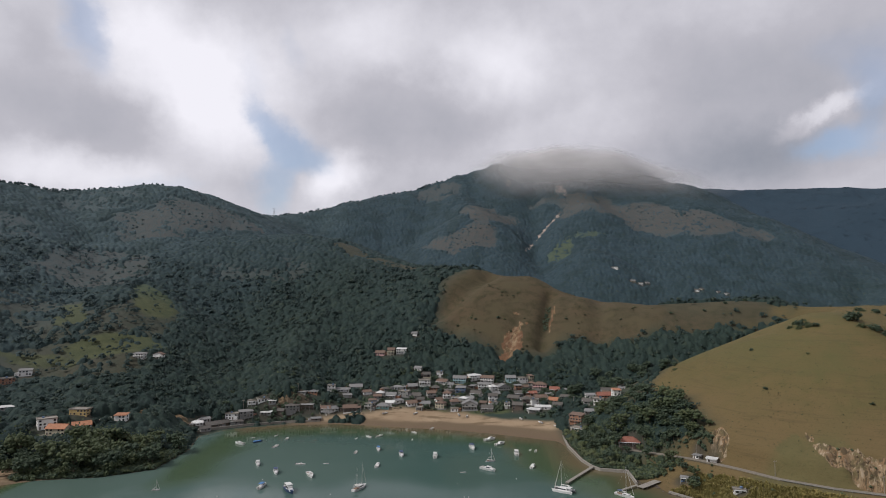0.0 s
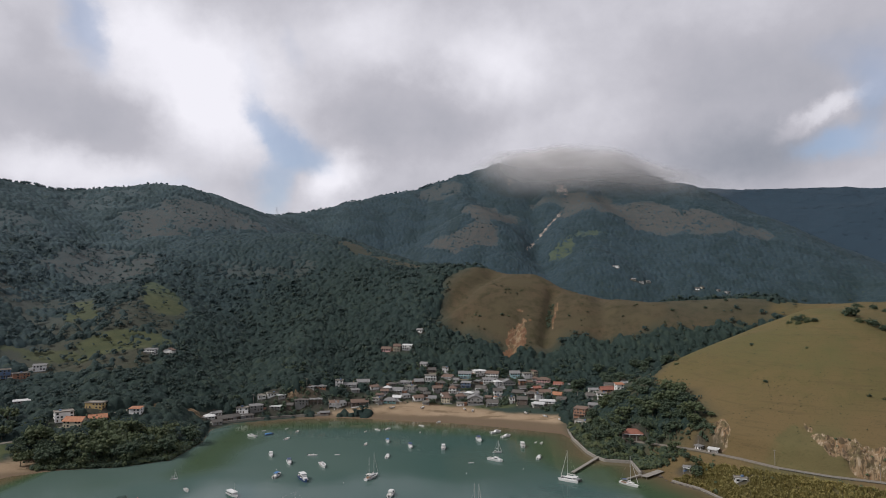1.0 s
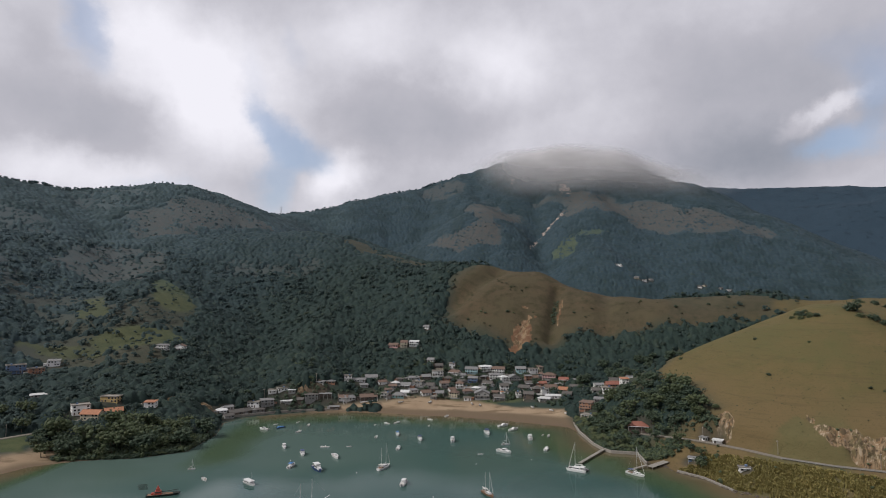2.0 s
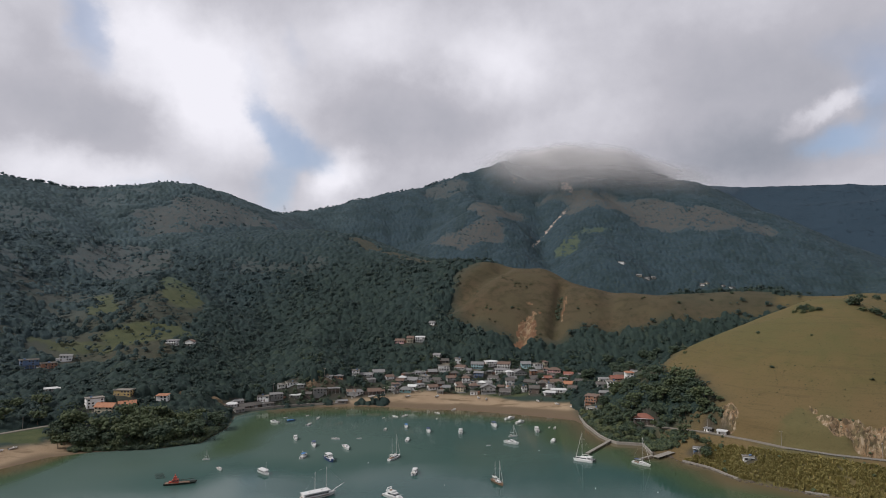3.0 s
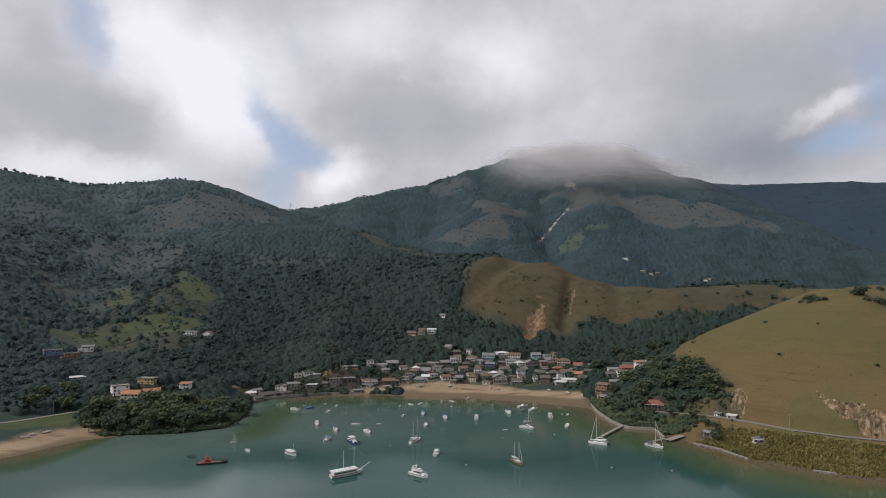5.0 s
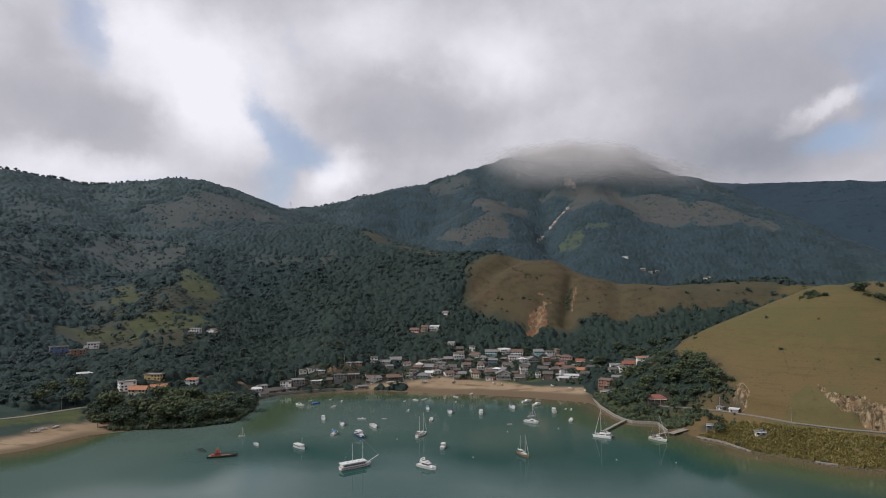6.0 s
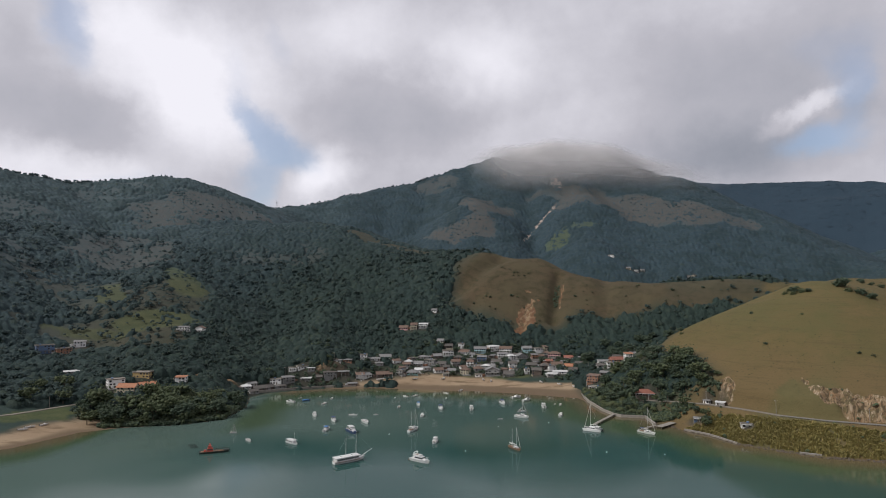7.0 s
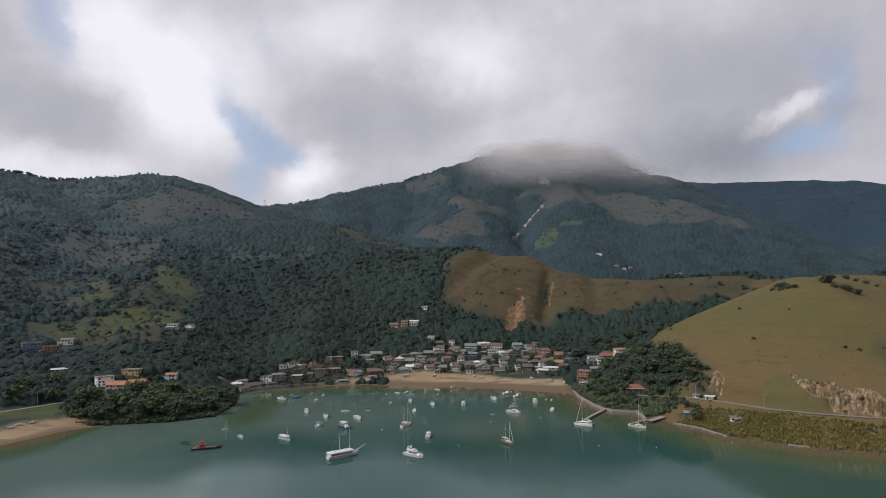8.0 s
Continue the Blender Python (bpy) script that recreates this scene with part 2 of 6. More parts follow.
FRESH_GRASS = [(22, 625, 80, 7, -6, 0.7), (-55, 636, 30, 4, 5, 0.5), (-375, 842, 62, 25, -55, 0.62), (-430, 757, 42, 17, -60, 0.55), (-348, 692, 52, 24, 30, 0.6), (-395, 655, 48, 14, 5, 0.5),
               (375, 1712, 30, 46, -30, 0.6), (450, 1748, 66, 17, -8, 0.5), (160, 556, 16, 28, 0, 0.7), (300, 520, 70, 80, 0, 0.2), (205, 360, 30, 70, -55, 0.4), (227, 392, 8, 11, -30, 0.45), (-330, 440, 45, 14, 40, 0.8)]
BARE_EARTH = [(104, 762, 12, 36, -26, 1), (160, 800, 1.8, 26, -20, 0.7),
              (-137, 624, 14, 9, 0, 1), (-222, 572, 9, 6, 0, 0.7), (-248, 555, 5, 12, 0, 0.6), (196, 423, 8.5, 8, 30, 1), (257, 366.5, 29, 8, -40, 1), (240, 396, 2, 4, 0, 0.8)]
PALE_ROCK = [(450, 2083, 24, 46, 0, 0.5), (357, 1870, 85, 8, 45, 0.75), (298, 1795, 52, 7, 64, 0.75), (283, 1825, 5, 26, 0, 0.7), (282, 2176, 12, 40, 0, 0.4)]
ROADS = [[(150, 470, 9), (166, 444, 12), (180, 424, 14), (198, 401, 14), (212, 382, 13.5), (233, 364, 13.5), (261, 349, 13.5), (320, 325, 13), (500, 270, 12)],
         [(-640, 350, 9), (-480, 382, 8.5), (-380, 412, 8.5), (-342, 437, 9), (-329, 457, 9), (-312, 472, 10), (-288, 512, 16), (-262, 545, 20)]]


def patches(x, y, group):
    share = np.zeros(np.shape(x))
    for *shape, part_share in group:
        share = np.maximum(share, part_share * ellipse(x, y, *shape, 0.25 if part_share == 1 else 0.7))
    return share


def land_cover(x, y):
    """Shares of dry pasture, of fresh green grass, of bare earth, of brown scrub and of hazed mountain grass."""
    return patches(x, y, DRY_GRASS), patches(x, y, FRESH_GRASS), patches(x, y, BARE_EARTH), patches(x, y, SCRUB), patches(x, y, HAZED_GRASS)


# ---- materials ----
def material(name):
    m = bpy.data.materials.new(name)
    m.use_nodes = True
    t = Tree(m.node_tree)
    bsdf, out = t.node("ShaderNodeBsdfPrincipled"), t.node("ShaderNodeOutputMaterial")
    t.link(bsdf.outputs[0], out.inputs[0])
    return m, t, bsdf


def bump(t, bsdf, height, strength, distance):
    b = t.node("ShaderNodeBump")
    b.inputs["Strength"].default_value, b.inputs["Distance"].default_value = strength, distance
    t.link(height, b.inputs["Height"])
    t.link(b.outputs[0], bsdf.inputs["Normal"])


def attribute(t, name):
    return t.node("ShaderNodeAttribute", attribute_name=name).outputs["Fac"]


def haze_share(t, pos):
    """Distance haze put into colour: 0 by the bay, 1 (blue-grey) in the uplands."""
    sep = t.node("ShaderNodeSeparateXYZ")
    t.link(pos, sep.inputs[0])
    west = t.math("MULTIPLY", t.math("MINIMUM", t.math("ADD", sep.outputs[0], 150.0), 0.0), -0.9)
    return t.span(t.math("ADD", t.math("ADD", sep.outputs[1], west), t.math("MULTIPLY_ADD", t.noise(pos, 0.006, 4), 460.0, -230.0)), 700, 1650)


def western_haze(t, pos):
    """The share of pale haze painted into the colour of the western slopes."""
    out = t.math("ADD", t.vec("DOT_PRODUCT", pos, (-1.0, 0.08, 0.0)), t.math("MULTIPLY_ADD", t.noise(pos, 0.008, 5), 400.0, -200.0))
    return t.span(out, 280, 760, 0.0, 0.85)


# pale haze as leaf and ground colour, a darker and a lighter tone
WEST_HAZE = (0.066, 0.100, 0.112), (0.092, 0.134, 0.144)


def ground_material():
    m, t, bsdf = material("ground")
    pos = t.node("ShaderNodeNewGeometry").outputs["Position"]
    broad, grain, fine = t.noise(pos, 0.012, 5), t.noise(pos, 0.09, 6, 0.65), t.noise(pos, 0.7, 4, 0.7)
    under = t.mix(grain, (0.026, 0.042, 0.035), (0.040, 0.057, 0.043))
    dry = t.mix(t.span(broad, 0.35, 0.65), (0.156, 0.106, 0.049), (0.126, 0.094, 0.041))
    dry = t.mix(t.span(grain, 0.35, 0.75), dry, (0.105, 0.088, 0.036))
    dry = t.mix(t.math("MULTIPLY", t.span(t.noise(pos, 0.007, 4), 0.42, 0.6), 0.5), dry, (0.096, 0.086, 0.035))
    sep = t.node("ShaderNodeSeparateXYZ")
    t.link(pos, sep.inputs[0])
    low = t.math("ADD", sep.outputs[2], t.math("MULTIPLY_ADD", t.noise(pos, 0.018, 5, 0.65), 70.0, -35.0))
    dry = t.mix(t.math("MULTIPLY", t.span(low, 72, 28), 0.7), dry, (0.142, 0.098, 0.048))
    paths = t.noise(t.vec("MULTIPLY", pos, (0.03, 0.03, 0.55)), 1.0, 4, 0.6, 0.4)
    dry = t.mix(t.math("MULTIPLY", t.span(paths, 0.54, 0.64), 0.35), dry, (0.080, 0.064, 0.032))
    dry = t.mix(t.span(fine, 0.56, 0.72), dry, (0.075, 0.066, 0.028))
    tuft = t.noise(pos, 0.28, 5, 0.8)
    dry = t.mix(t.span(tuft, 0.60, 0.70), dry, (0.062, 0.058, 0.026))
    fresh = t.mix(t.span(grain, 0.35, 0.65), (0.062, 0.078, 0.032), (0.096, 0.104, 0.044))
    sand = t.mix(t.span(broad, 0.4, 0.6), (0.33, 0.25, 0.165), (0.27, 0.195, 0.125))
    sand = t.mix(t.span(grain, 0.5, 0.8), sand, (0.24, 0.17, 0.105))
    drift = t.noise(t.vec("MULTIPLY", pos, (0.3, 1.0, 1.0)), 0.11, 5, 0.65)
    sand = t.mix(t.span(drift, 0.5, 0.66), sand, (0.165, 0.118, 0.072))
    brush = t.mix(t.span(broad, 0.35, 0.65), (0.090, 0.067, 0.040), (0.074, 0.061, 0.037))
    brush = t.mix(t.span(grain, 0.4, 0.72), brush, (0.052, 0.046, 0.024))
    brush = t.mix(t.span(fine, 0.55, 0.72), brush, (0.04, 0.04, 0.02))
    brush = t.mix(t.span(t.noise(pos, 0.02, 3), 0.5, 0.62), brush, (0.080, 0.066, 0.038))
    # cloud shade and haze are put into the mountain grass colour
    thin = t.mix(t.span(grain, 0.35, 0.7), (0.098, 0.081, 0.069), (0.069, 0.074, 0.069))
    # blue-grey base colour that stands for haze over the ground inland
    hazed = t.mix(grain, (0.042, 0.070, 0.083), (0.056, 0.088, 0.101))
    # the farthest range gets its haze as a dark blue base colour
    hazed_far_land = t.mix(grain, (0.025, 0.043, 0.062), (0.029, 0.049, 0.068))
    under = t.mix(haze_share(t, pos), under, hazed)
    under = t.mix(western_haze(t, pos), under, t.mix(grain, *WEST_HAZE))
    under = t.mix(attribute(t, "hazed_far_land"), under, hazed_far_land)
    col = t.mix(attribute(t, "hazed_grass"), under, thin)
    col = t.mix(attribute(t, "scrub"), col, brush)
    col = t.mix(attribute(t, "dry"), col, dry)
    col = t.mix(attribute(t, "fresh"), col, fresh)
    run = t.node("ShaderNodeCombineXYZ")
    t.link(t.vec("DOT_PRODUCT", pos, (0.74, -0.67, 0)), run.inputs[0])
    t.link(t.vec("DOT_PRODUCT", pos, (0.17, 0.18, 0.25)), run.inputs[1])
    streak = t.noise(run.outputs[0], 0.24, 6, 0.6)
    earth = t.mix(t.span(streak, 0.35, 0.6), (0.20, 0.120, 0.064), (0.25, 0.180, 0.108))
    earth = t.mix(t.math("MULTIPLY", t.span(grain, 0.47, 0.6), 0.8), earth, (0.095, 0.082, 0.040))
    crack = t.noise(run.outputs[0], 0.5, 5, 0.65, 0.6)
    earth = t.mix(t.math("MULTIPLY", t.span(crack, 0.51, 0.59), 0.9), earth, (0.080, 0.060, 0.036))
    earth = t.mix(t.span(crack, 0.45, 0.37), earth, (0.33, 0.26, 0.18))
    ragged = t.math("MULTIPLY_ADD", t.noise(pos, 0.35, 5, 0.7), 0.9, -0.45)
    red_soil = t.math("MULTIPLY", t.span(t.noise(run.outputs[0], 0.09, 3), 0.42, 0.58, 0.85, 0.0), t.math("GREATER_THAN", sep.outputs[1], 600.0))
    earth = t.mix(red_soil, earth, (0.135, 0.070, 0.040))
    bared = attribute(t, "earth")
    col = t.mix(t.span(t.math("MULTIPLY_ADD", t.math("GREATER_THAN", bared, 0.02), ragged, bared), 0.38, 0.56), col, earth)
    pale = t.mix(t.span(streak, 0.35, 0.6), (0.20, 0.145, 0.115), (0.38, 0.32, 0.275))
    stony = attribute(t, "pale_rock")
    col = t.mix(t.span(t.math("MULTIPLY_ADD", t.math("GREATER_THAN", stony, 0.02), t.math("MULTIPLY_ADD", t.noise(pos, 0.12, 5, 0.7), 1.0, -0.5), stony), 0.28, 0.6), col, pale)
    # trodden earth, darkened to put in the shade between the houses
    yard = t.mix(t.span(grain, 0.4, 0.65), (0.066, 0.058, 0.047), (0.034, 0.037, 0.026))
    col = t.mix(attribute(t, "yard"), col, yard)
    sand = t.mix(attribute(t, "wet"), sand, (0.145, 0.106, 0.068))
    col = t.mix(attribute(t, "sand"), col, sand)
    t.link(col, bsdf.inputs["Base Color"])
    bsdf.inputs["Roughness"].default_value = 0.95
    bsdf.inputs["Specular IOR Level"].default_value = 0.15
    bump(t, bsdf, t.math("MULTIPLY_ADD", fine, 0.35, grain), 0.7, 1.6)
    return m


def water_material():
    m, t, bsdf = material("sea_water")
    pos = t.node("ShaderNodeNewGeometry").outputs["Position"]
    shallow, broad = attribute(t, "shallow"), t.noise(pos, 0.012, 4)
    deep = t.mix(t.span(broad, 0.35, 0.65), (0.020, 0.064, 0.057), (0.027, 0.072, 0.063))
    # grey-green silt, lightened to paint in the sky's reflection
    deep = t.mix(attribute(t, "silt_and_sheen"), deep, (0.088, 0.129, 0.112))
    col = t.mix(t.span(shallow, 0.0, 0.55), deep, (0.055, 0.085, 0.045))
    col = t.mix(t.span(shallow, 0.5, 1.0), col, (0.115, 0.090, 0.05))
    t.link(col, bsdf.inputs["Base Color"])
    bsdf.inputs["IOR"].default_value = 1.33
    bsdf.inputs["Specular IOR Level"].default_value = 0.3
    gust = t.noise(t.vec("MULTIPLY", pos, (0.35, 1.0, 1.0)), 0.02, 3)
    t.link(t.span(gust, 0.4, 0.7, 0.05, 0.12), bsdf.inputs["Roughness"])
    bump(t, bsdf, t.noise(pos, 0.45, 4, 0.6), 0.07, 0.3)
    return m


def foliage_material(name, dark, light, tint, gloss=0.5, relief=1.5, hazed=None, sheet=False):
    """Leaves in two tones; each tree leans its own way to a third tint. The optional second pair of tones paints
    distance haze into the woods farther off.
    """
    m, t, bsdf = material(name)
    geo = t.node("ShaderNodeNewGeometry")
    pos, island = geo.outputs["Position"], attribute(t, "tone") if sheet else geo.outputs["Random Per Island"]
    leaf, clump = t.noise(pos, 0.9, 8, 0.8), t.noise(pos, 0.02, 4)
    spray = t.span(t.noise(pos, 0.22, 5, 0.65), 0.35, 0.65)
    shade = t.math("MULTIPLY_ADD", t.span(leaf, 0.34, 0.66), 0.3, t.math("MULTIPLY_ADD", spray, 0.4, t.math("MULTIPLY", island, 0.35)))
    col = t.mix(shade, dark, light)
    if hazed:
        col = t.mix(haze_share(t, pos), col, t.mix(shade, *hazed))
        col = t.mix(western_haze(t, pos), col, t.mix(shade, *WEST_HAZE))
    col = t.mix(t.math("MULTIPLY", t.span(t.math("FRACT", t.math("MULTIPLY", island, 7.3)), 0.7, 1.0), 0.55), col, tint)
    col = t.mix(t.math("MULTIPLY", t.span(clump, 0.42, 0.62), 0.4), col, dark)
    t.link(col, bsdf.inputs["Base Color"])
    bsdf.inputs["Roughness"].default_value = 0.6
    bsdf.inputs["Specular IOR Level"].default_value = gloss
    bump(t, bsdf, leaf, 0.6, relief)
    # light that shines through the leaves
    thin, both = t.node("ShaderNodeBsdfTranslucent"), t.node("ShaderNodeMixShader")
    t.link(col, thin.inputs[0])
    both.inputs[0].default_value = 0.3
    out = next(n for n in m.node_tree.nodes if n.bl_idname == "ShaderNodeOutputMaterial")
    t.link(bsdf.outputs[0], both.inputs[1])
    t.link(thin.outputs[0], both.inputs[2])
    t.link(both.outputs[0], out.inputs[0])
    return m


GROUND, WATER = ground_material(), water_material()
# two blue-grey tones that carry the distance haze in the leaf colour
HAZED = (0.037, 0.065, 0.084), (0.060, 0.095, 0.116)
FOREST = foliage_material("forest_leaves", (0.024, 0.042, 0.038), (0.046, 0.070, 0.056), (0.076, 0.090, 0.054), 0.2, 0.5, HAZED)
CANOPY = foliage_material("canopy_leaves", (0.022, 0.040, 0.037), (0.045, 0.069, 0.055), (0.064, 0.084, 0.055), 0.15, 1.4, HAZED, True)


# ---- large structure ----
def mesh_object(name, verts, faces, mat, smooth=True):
    mesh = bpy.data.meshes.new(name)
    mesh.from_pydata(verts if isinstance(verts, list) else verts.tolist(), [], faces if isinstance(faces, list) else faces.tolist())
    mesh.materials.append(mat)
    if smooth:
        mesh.polygons.foreach_set("use_smooth", np.ones(len(mesh.polygons), bool))
    mesh.update()
    return new(name, mesh)


def grid_faces(rows, cols):
    i = np.arange((rows - 1) * cols).reshape(rows - 1, cols)[:, :-1].ravel()
    return np.stack([i, i + 1, i + cols + 1, i + cols], 1)


def vertex_value(ob, name, values):
    ob.data.attributes.new(name, "FLOAT", "POINT").data.foreach_set("value", np.asarray(values, np.float32).ravel())


def build_ground():
    """One sheet of land from the bay's bed to the farthest range, finer towards the bay."""
    ways = np.radians(np.concatenate([np.linspace(-88, -46, 60)[:-1], np.linspace(-46, 46, 500), np.linspace(46, 88, 60)[1:]]))
    reach = np.concatenate([np.geomspace(270, 1400, 340)[:-1], np.geomspace(1400, 4800, 120)])
    r, a = np.meshgrid(reach, ways, indexing="ij")
    x, y = -25 + r * np.sin(a), -25 + r * np.cos(a)
    z = ground_height(x, y)
    broken = land_cover(x, y)[2] * (r < 900)
    run, fall = 0.74 * x - 0.67 * y, 0.67 * x + 0.74 * y
    ribs = 1 - 2.2 * np.abs(fbm(run / 8, fall / 26, 3, 55))
    z = z + broken * (3.2 * ribs - 1.6 + 1.6 * fbm(x / 4, y / 4, 2, 56))
    # the outer rim sinks below the sea
    z = np.where(r > 4700, -9.0, z)
    ob = mesh_object("ground", np.stack([x, y, z], -1).reshape(-1, 3), grid_faces(len(reach), len(ways))[:, ::-1], GROUND)
    dry, fresh, earth, scrub, thin = land_cover(x, y)
    d = inland(x, y)
    vertex_value(ob, "dry", dry)
    vertex_value(ob, "fresh", fresh)
    vertex_value(ob, "earth", earth)
    vertex_value(ob, "scrub", scrub)
    # where haze is painted into the farthest range
    vertex_value(ob, "hazed_far_land", np.clip(smoothstep(2500, 2700, y) + smoothstep(1250, 1450, x) * smoothstep(1700, 2000, y), 0, 1))
    vertex_value(ob, "pale_rock", patches(x, y, PALE_ROCK))
    vertex_value(ob, "hazed_grass", thin)
    vertex_value(ob, "yard", shaded_yards(x, y))
    sandy = np.maximum(smoothstep(4, -4, d - np.clip(8 + (x + 130) * 0.31, 8, 45) + 6 * fbm(x / 25, y / 25, 3, 5)) * smoothstep(-150, -120, x) * smoothstep(125, 110, x) * (y > 480), smoothstep(40, 28, d + 8 * fbm(x / 20, y / 20, 3, 5)) * smoothstep(-240, -262, x) * (y < 470))
    vertex_value(ob, "wet", smoothstep(5, -5, d - np.clip(14 + (x + 60) * 0.11, 10, 28) + 6 * fbm(x / 30, y / 30, 3, 6)))
    vertex_value(ob, "sand", np.where(d < 0, 1.0, sandy))
    return tagged(ob, "wooded and grassy hills rising from the bay", "ground", kind="structure")


def build_water():
    xs = np.concatenate([[-60000, -8000, -2000], np.arange(-900, 901, 8), [2000, 8000, 60000]])
    ys = np.concatenate([[-60000, -8000, -2000], np.arange(-300, 641, 8), [1500, 4500]])
    y, x = np.meshgrid(ys, xs, indexing="ij")
    ob = mesh_object("water", np.stack([x, y, np.zeros_like(x)], -1).reshape(-1, 3), grid_faces(len(ys), len(xs)), WATER)
    d = -inland(x, y)
    point = smoothstep(-275, -258, x) * smoothstep(-165, -190, x) * smoothstep(600, 570, y)
    vertex_value(ob, "shallow", np.clip(1 - d / 60, 0, 1) * (1 - 0.9 * point) + 0.12 * fbm(x / 40, y / 40, 3, 8))
    # where the silt and the painted sky reflection lie
    drift = 30 * fbm(x / 60, y / 60, 3, 18)
    vertex_value(ob, "silt_and_sheen", np.maximum(smoothstep(345, 420, y + drift) * (1 - 0.35 * smoothstep(500, 570, y)) * (0.45 + 0.55 * smoothstep(60, -140, x + drift)), smoothstep(-90, -240, x + drift)))
    return tagged(ob, "calm teal bay water, brown in the shallows", "water", kind="structure")




# ---- building blocks ----
def part(name, bm, mat, parent=None, label="", smooth=False):
    """Links a bmesh as one mesh object, under a thing or a part where one is given."""
    mesh = bpy.data.meshes.new(name)
    bm.to_mesh(mesh)
    bm.free()
    mesh.materials.append(mat)
    if smooth:
        mesh.polygons.foreach_set("use_smooth", np.ones(len(mesh.polygons), bool))
    ob = new(name, mesh)
    ob.parent = parent
    return tagged(ob, label)


def shared(name, mesh, parent, m=None):
    """One more object on a mesh that alike pieces share."""
    ob = new(name, mesh)
    ob.parent = parent
    if m is not None:
        ob.matrix_basis = m
    return ob


def box(bm, x0, x1, y0, y1, z0, z1, taper=0.0, lean=0.0):
    """A block; taper draws the top in, lean pushes it along x."""
    lo = [bm.verts.new(p) for p in ((x0, y0, z0), (x1, y0, z0), (x1, y1, z0), (x0, y1, z0))]
    hi = [bm.verts.new(p) for p in ((x0 + taper + lean, y0 + taper, z1), (x1 - taper + lean, y0 + taper, z1), (x1 - taper + lean, y1 - taper, z1),
                                    (x0 + taper + lean, y1 - taper, z1))]
    bm.faces.new(lo[::-1])
    bm.faces.new(hi)
    for i in range(4):
        j = (i + 1) % 4
        bm.faces.new((lo[i], lo[j], hi[j], hi[i]))
    return bm


def block(*args, **kw):
    return box(bmesh.new(), *args, **kw)


def pole(bm, a, b, r0, r1=None, sides=6):
    """A round bar from a to b."""
    a, b = Vector(a), Vector(b)
    r1 = r0 if r1 is None else r1
    turn = (b - a).to_track_quat("Z", "Y").to_matrix()
    rings = []
    for p, r in ((a, r0), (b, r1)):
        rings.append([bm.verts.new(p + turn @ Vector((r * math.cos(k * math.tau / sides), r * math.sin(k * math.tau / sides), 0))) for k in range(sides)])
    for k in range(sides):
        j = (k + 1) % sides
        bm.faces.new((rings[0][k], rings[0][j], rings[1][j], rings[1][k]))
    bm.faces.new(rings[0][::-1])
    bm.faces.new(rings[1])
    return bm


def bar(*args, **kw):
    return pole(bmesh.new(), *args, **kw)


def slab(bm, corners, thick):
    """A plate with the given top corners (counter-clockwise from above)."""
    top = [bm.verts.new(p) for p in corners]
    low = [bm.verts.new((p[0], p[1], p[2] - thick)) for p in corners]
    bm.faces.new(top)
    bm.faces.new(low[::-1])
    for i in range(len(top)):
        j = (i + 1) % len(top)
        bm.faces.new((low[i], low[j], top[j], top[i]))
    return bm


PAINTS = {}


def painted(name, colour, rough=0.8, dirt=0.35, scale=0.5, metal=0.0, relief=0.02):
    """A painted or plain surface with grime at two scales."""
    if name in PAINTS:
        return PAINTS[name]
    m, t, bsdf = material(name)
    pos = t.node("ShaderNodeNewGeometry").outputs["Position"]
    each = t.node("ShaderNodeObjectInfo").outputs["Random"]
    broad, fine = t.noise(pos, scale, 5, 0.6), t.noise(pos, scale * 9, 4, 0.7)
    grime = tuple(c * 0.5 + 0.01 for c in colour)
    col = t.mix(t.math("MULTIPLY", t.span(broad, 0.42, 0.72), dirt), colour, grime)
    col = t.mix(t.math("MULTIPLY", t.span(fine, 0.5, 0.8), dirt * 0.6), col, grime)
    col = t.mix(t.math("MULTIPLY", each, 0.18), col, tuple(c * 0.75 for c in colour))
    t.link(col, bsdf.inputs["Base Color"])
    bsdf.inputs["Roughness"].default_value, bsdf.inputs["Metallic"].default_value = rough, metal
    bump(t, bsdf, fine, 0.4, relief)
    PAINTS[name] = m
    return m


def tiled(name, colour, pitch=0.4):
    """Roofing with courses across the slope and weather stains."""
    if name in PAINTS:
        return PAINTS[name]
    m, t, bsdf = material(name)
    pos = t.node("ShaderNodeTexCoord").outputs["Object"]
    broad, fine = t.noise(pos, 0.35, 5, 0.65), t.noise(pos, 3.0, 4, 0.7)
    wave = t.node("ShaderNodeTexWave")
    t.link(pos, wave.inputs["Vector"])
    wave.inputs["Scale"].default_value = 0.31 / pitch
    wave.inputs["Distortion"].default_value = 0.6
    dark, pale = tuple(c * 0.45 for c in colour), tuple(min(1, c * 1.25) for c in colour)
    col = t.mix(t.span(broad, 0.35, 0.7), pale, colour)
    col = t.mix(t.math("MULTIPLY", t.span(fine, 0.45, 0.75), 0.7), col, dark)
    each = t.node("ShaderNodeObjectInfo").outputs["Random"]
    col = t.mix(t.math("MULTIPLY", each, 0.4), col, tuple(c * 0.6 for c in colour))
    t.link(col, bsdf.inputs["Base Color"])
    bsdf.inputs["Roughness"].default_value = 0.85
    bump(t, bsdf, wave.outputs["Fac"], 0.6, 0.06)
    PAINTS[name] = m
    return m


def plain_glass():
    m, t, bsdf = material("window_glass")
    bsdf.inputs["Base Color"].default_value = (0.018, 0.022, 0.026, 1)
    bsdf.inputs["Roughness"].default_value = 0.08
    return m


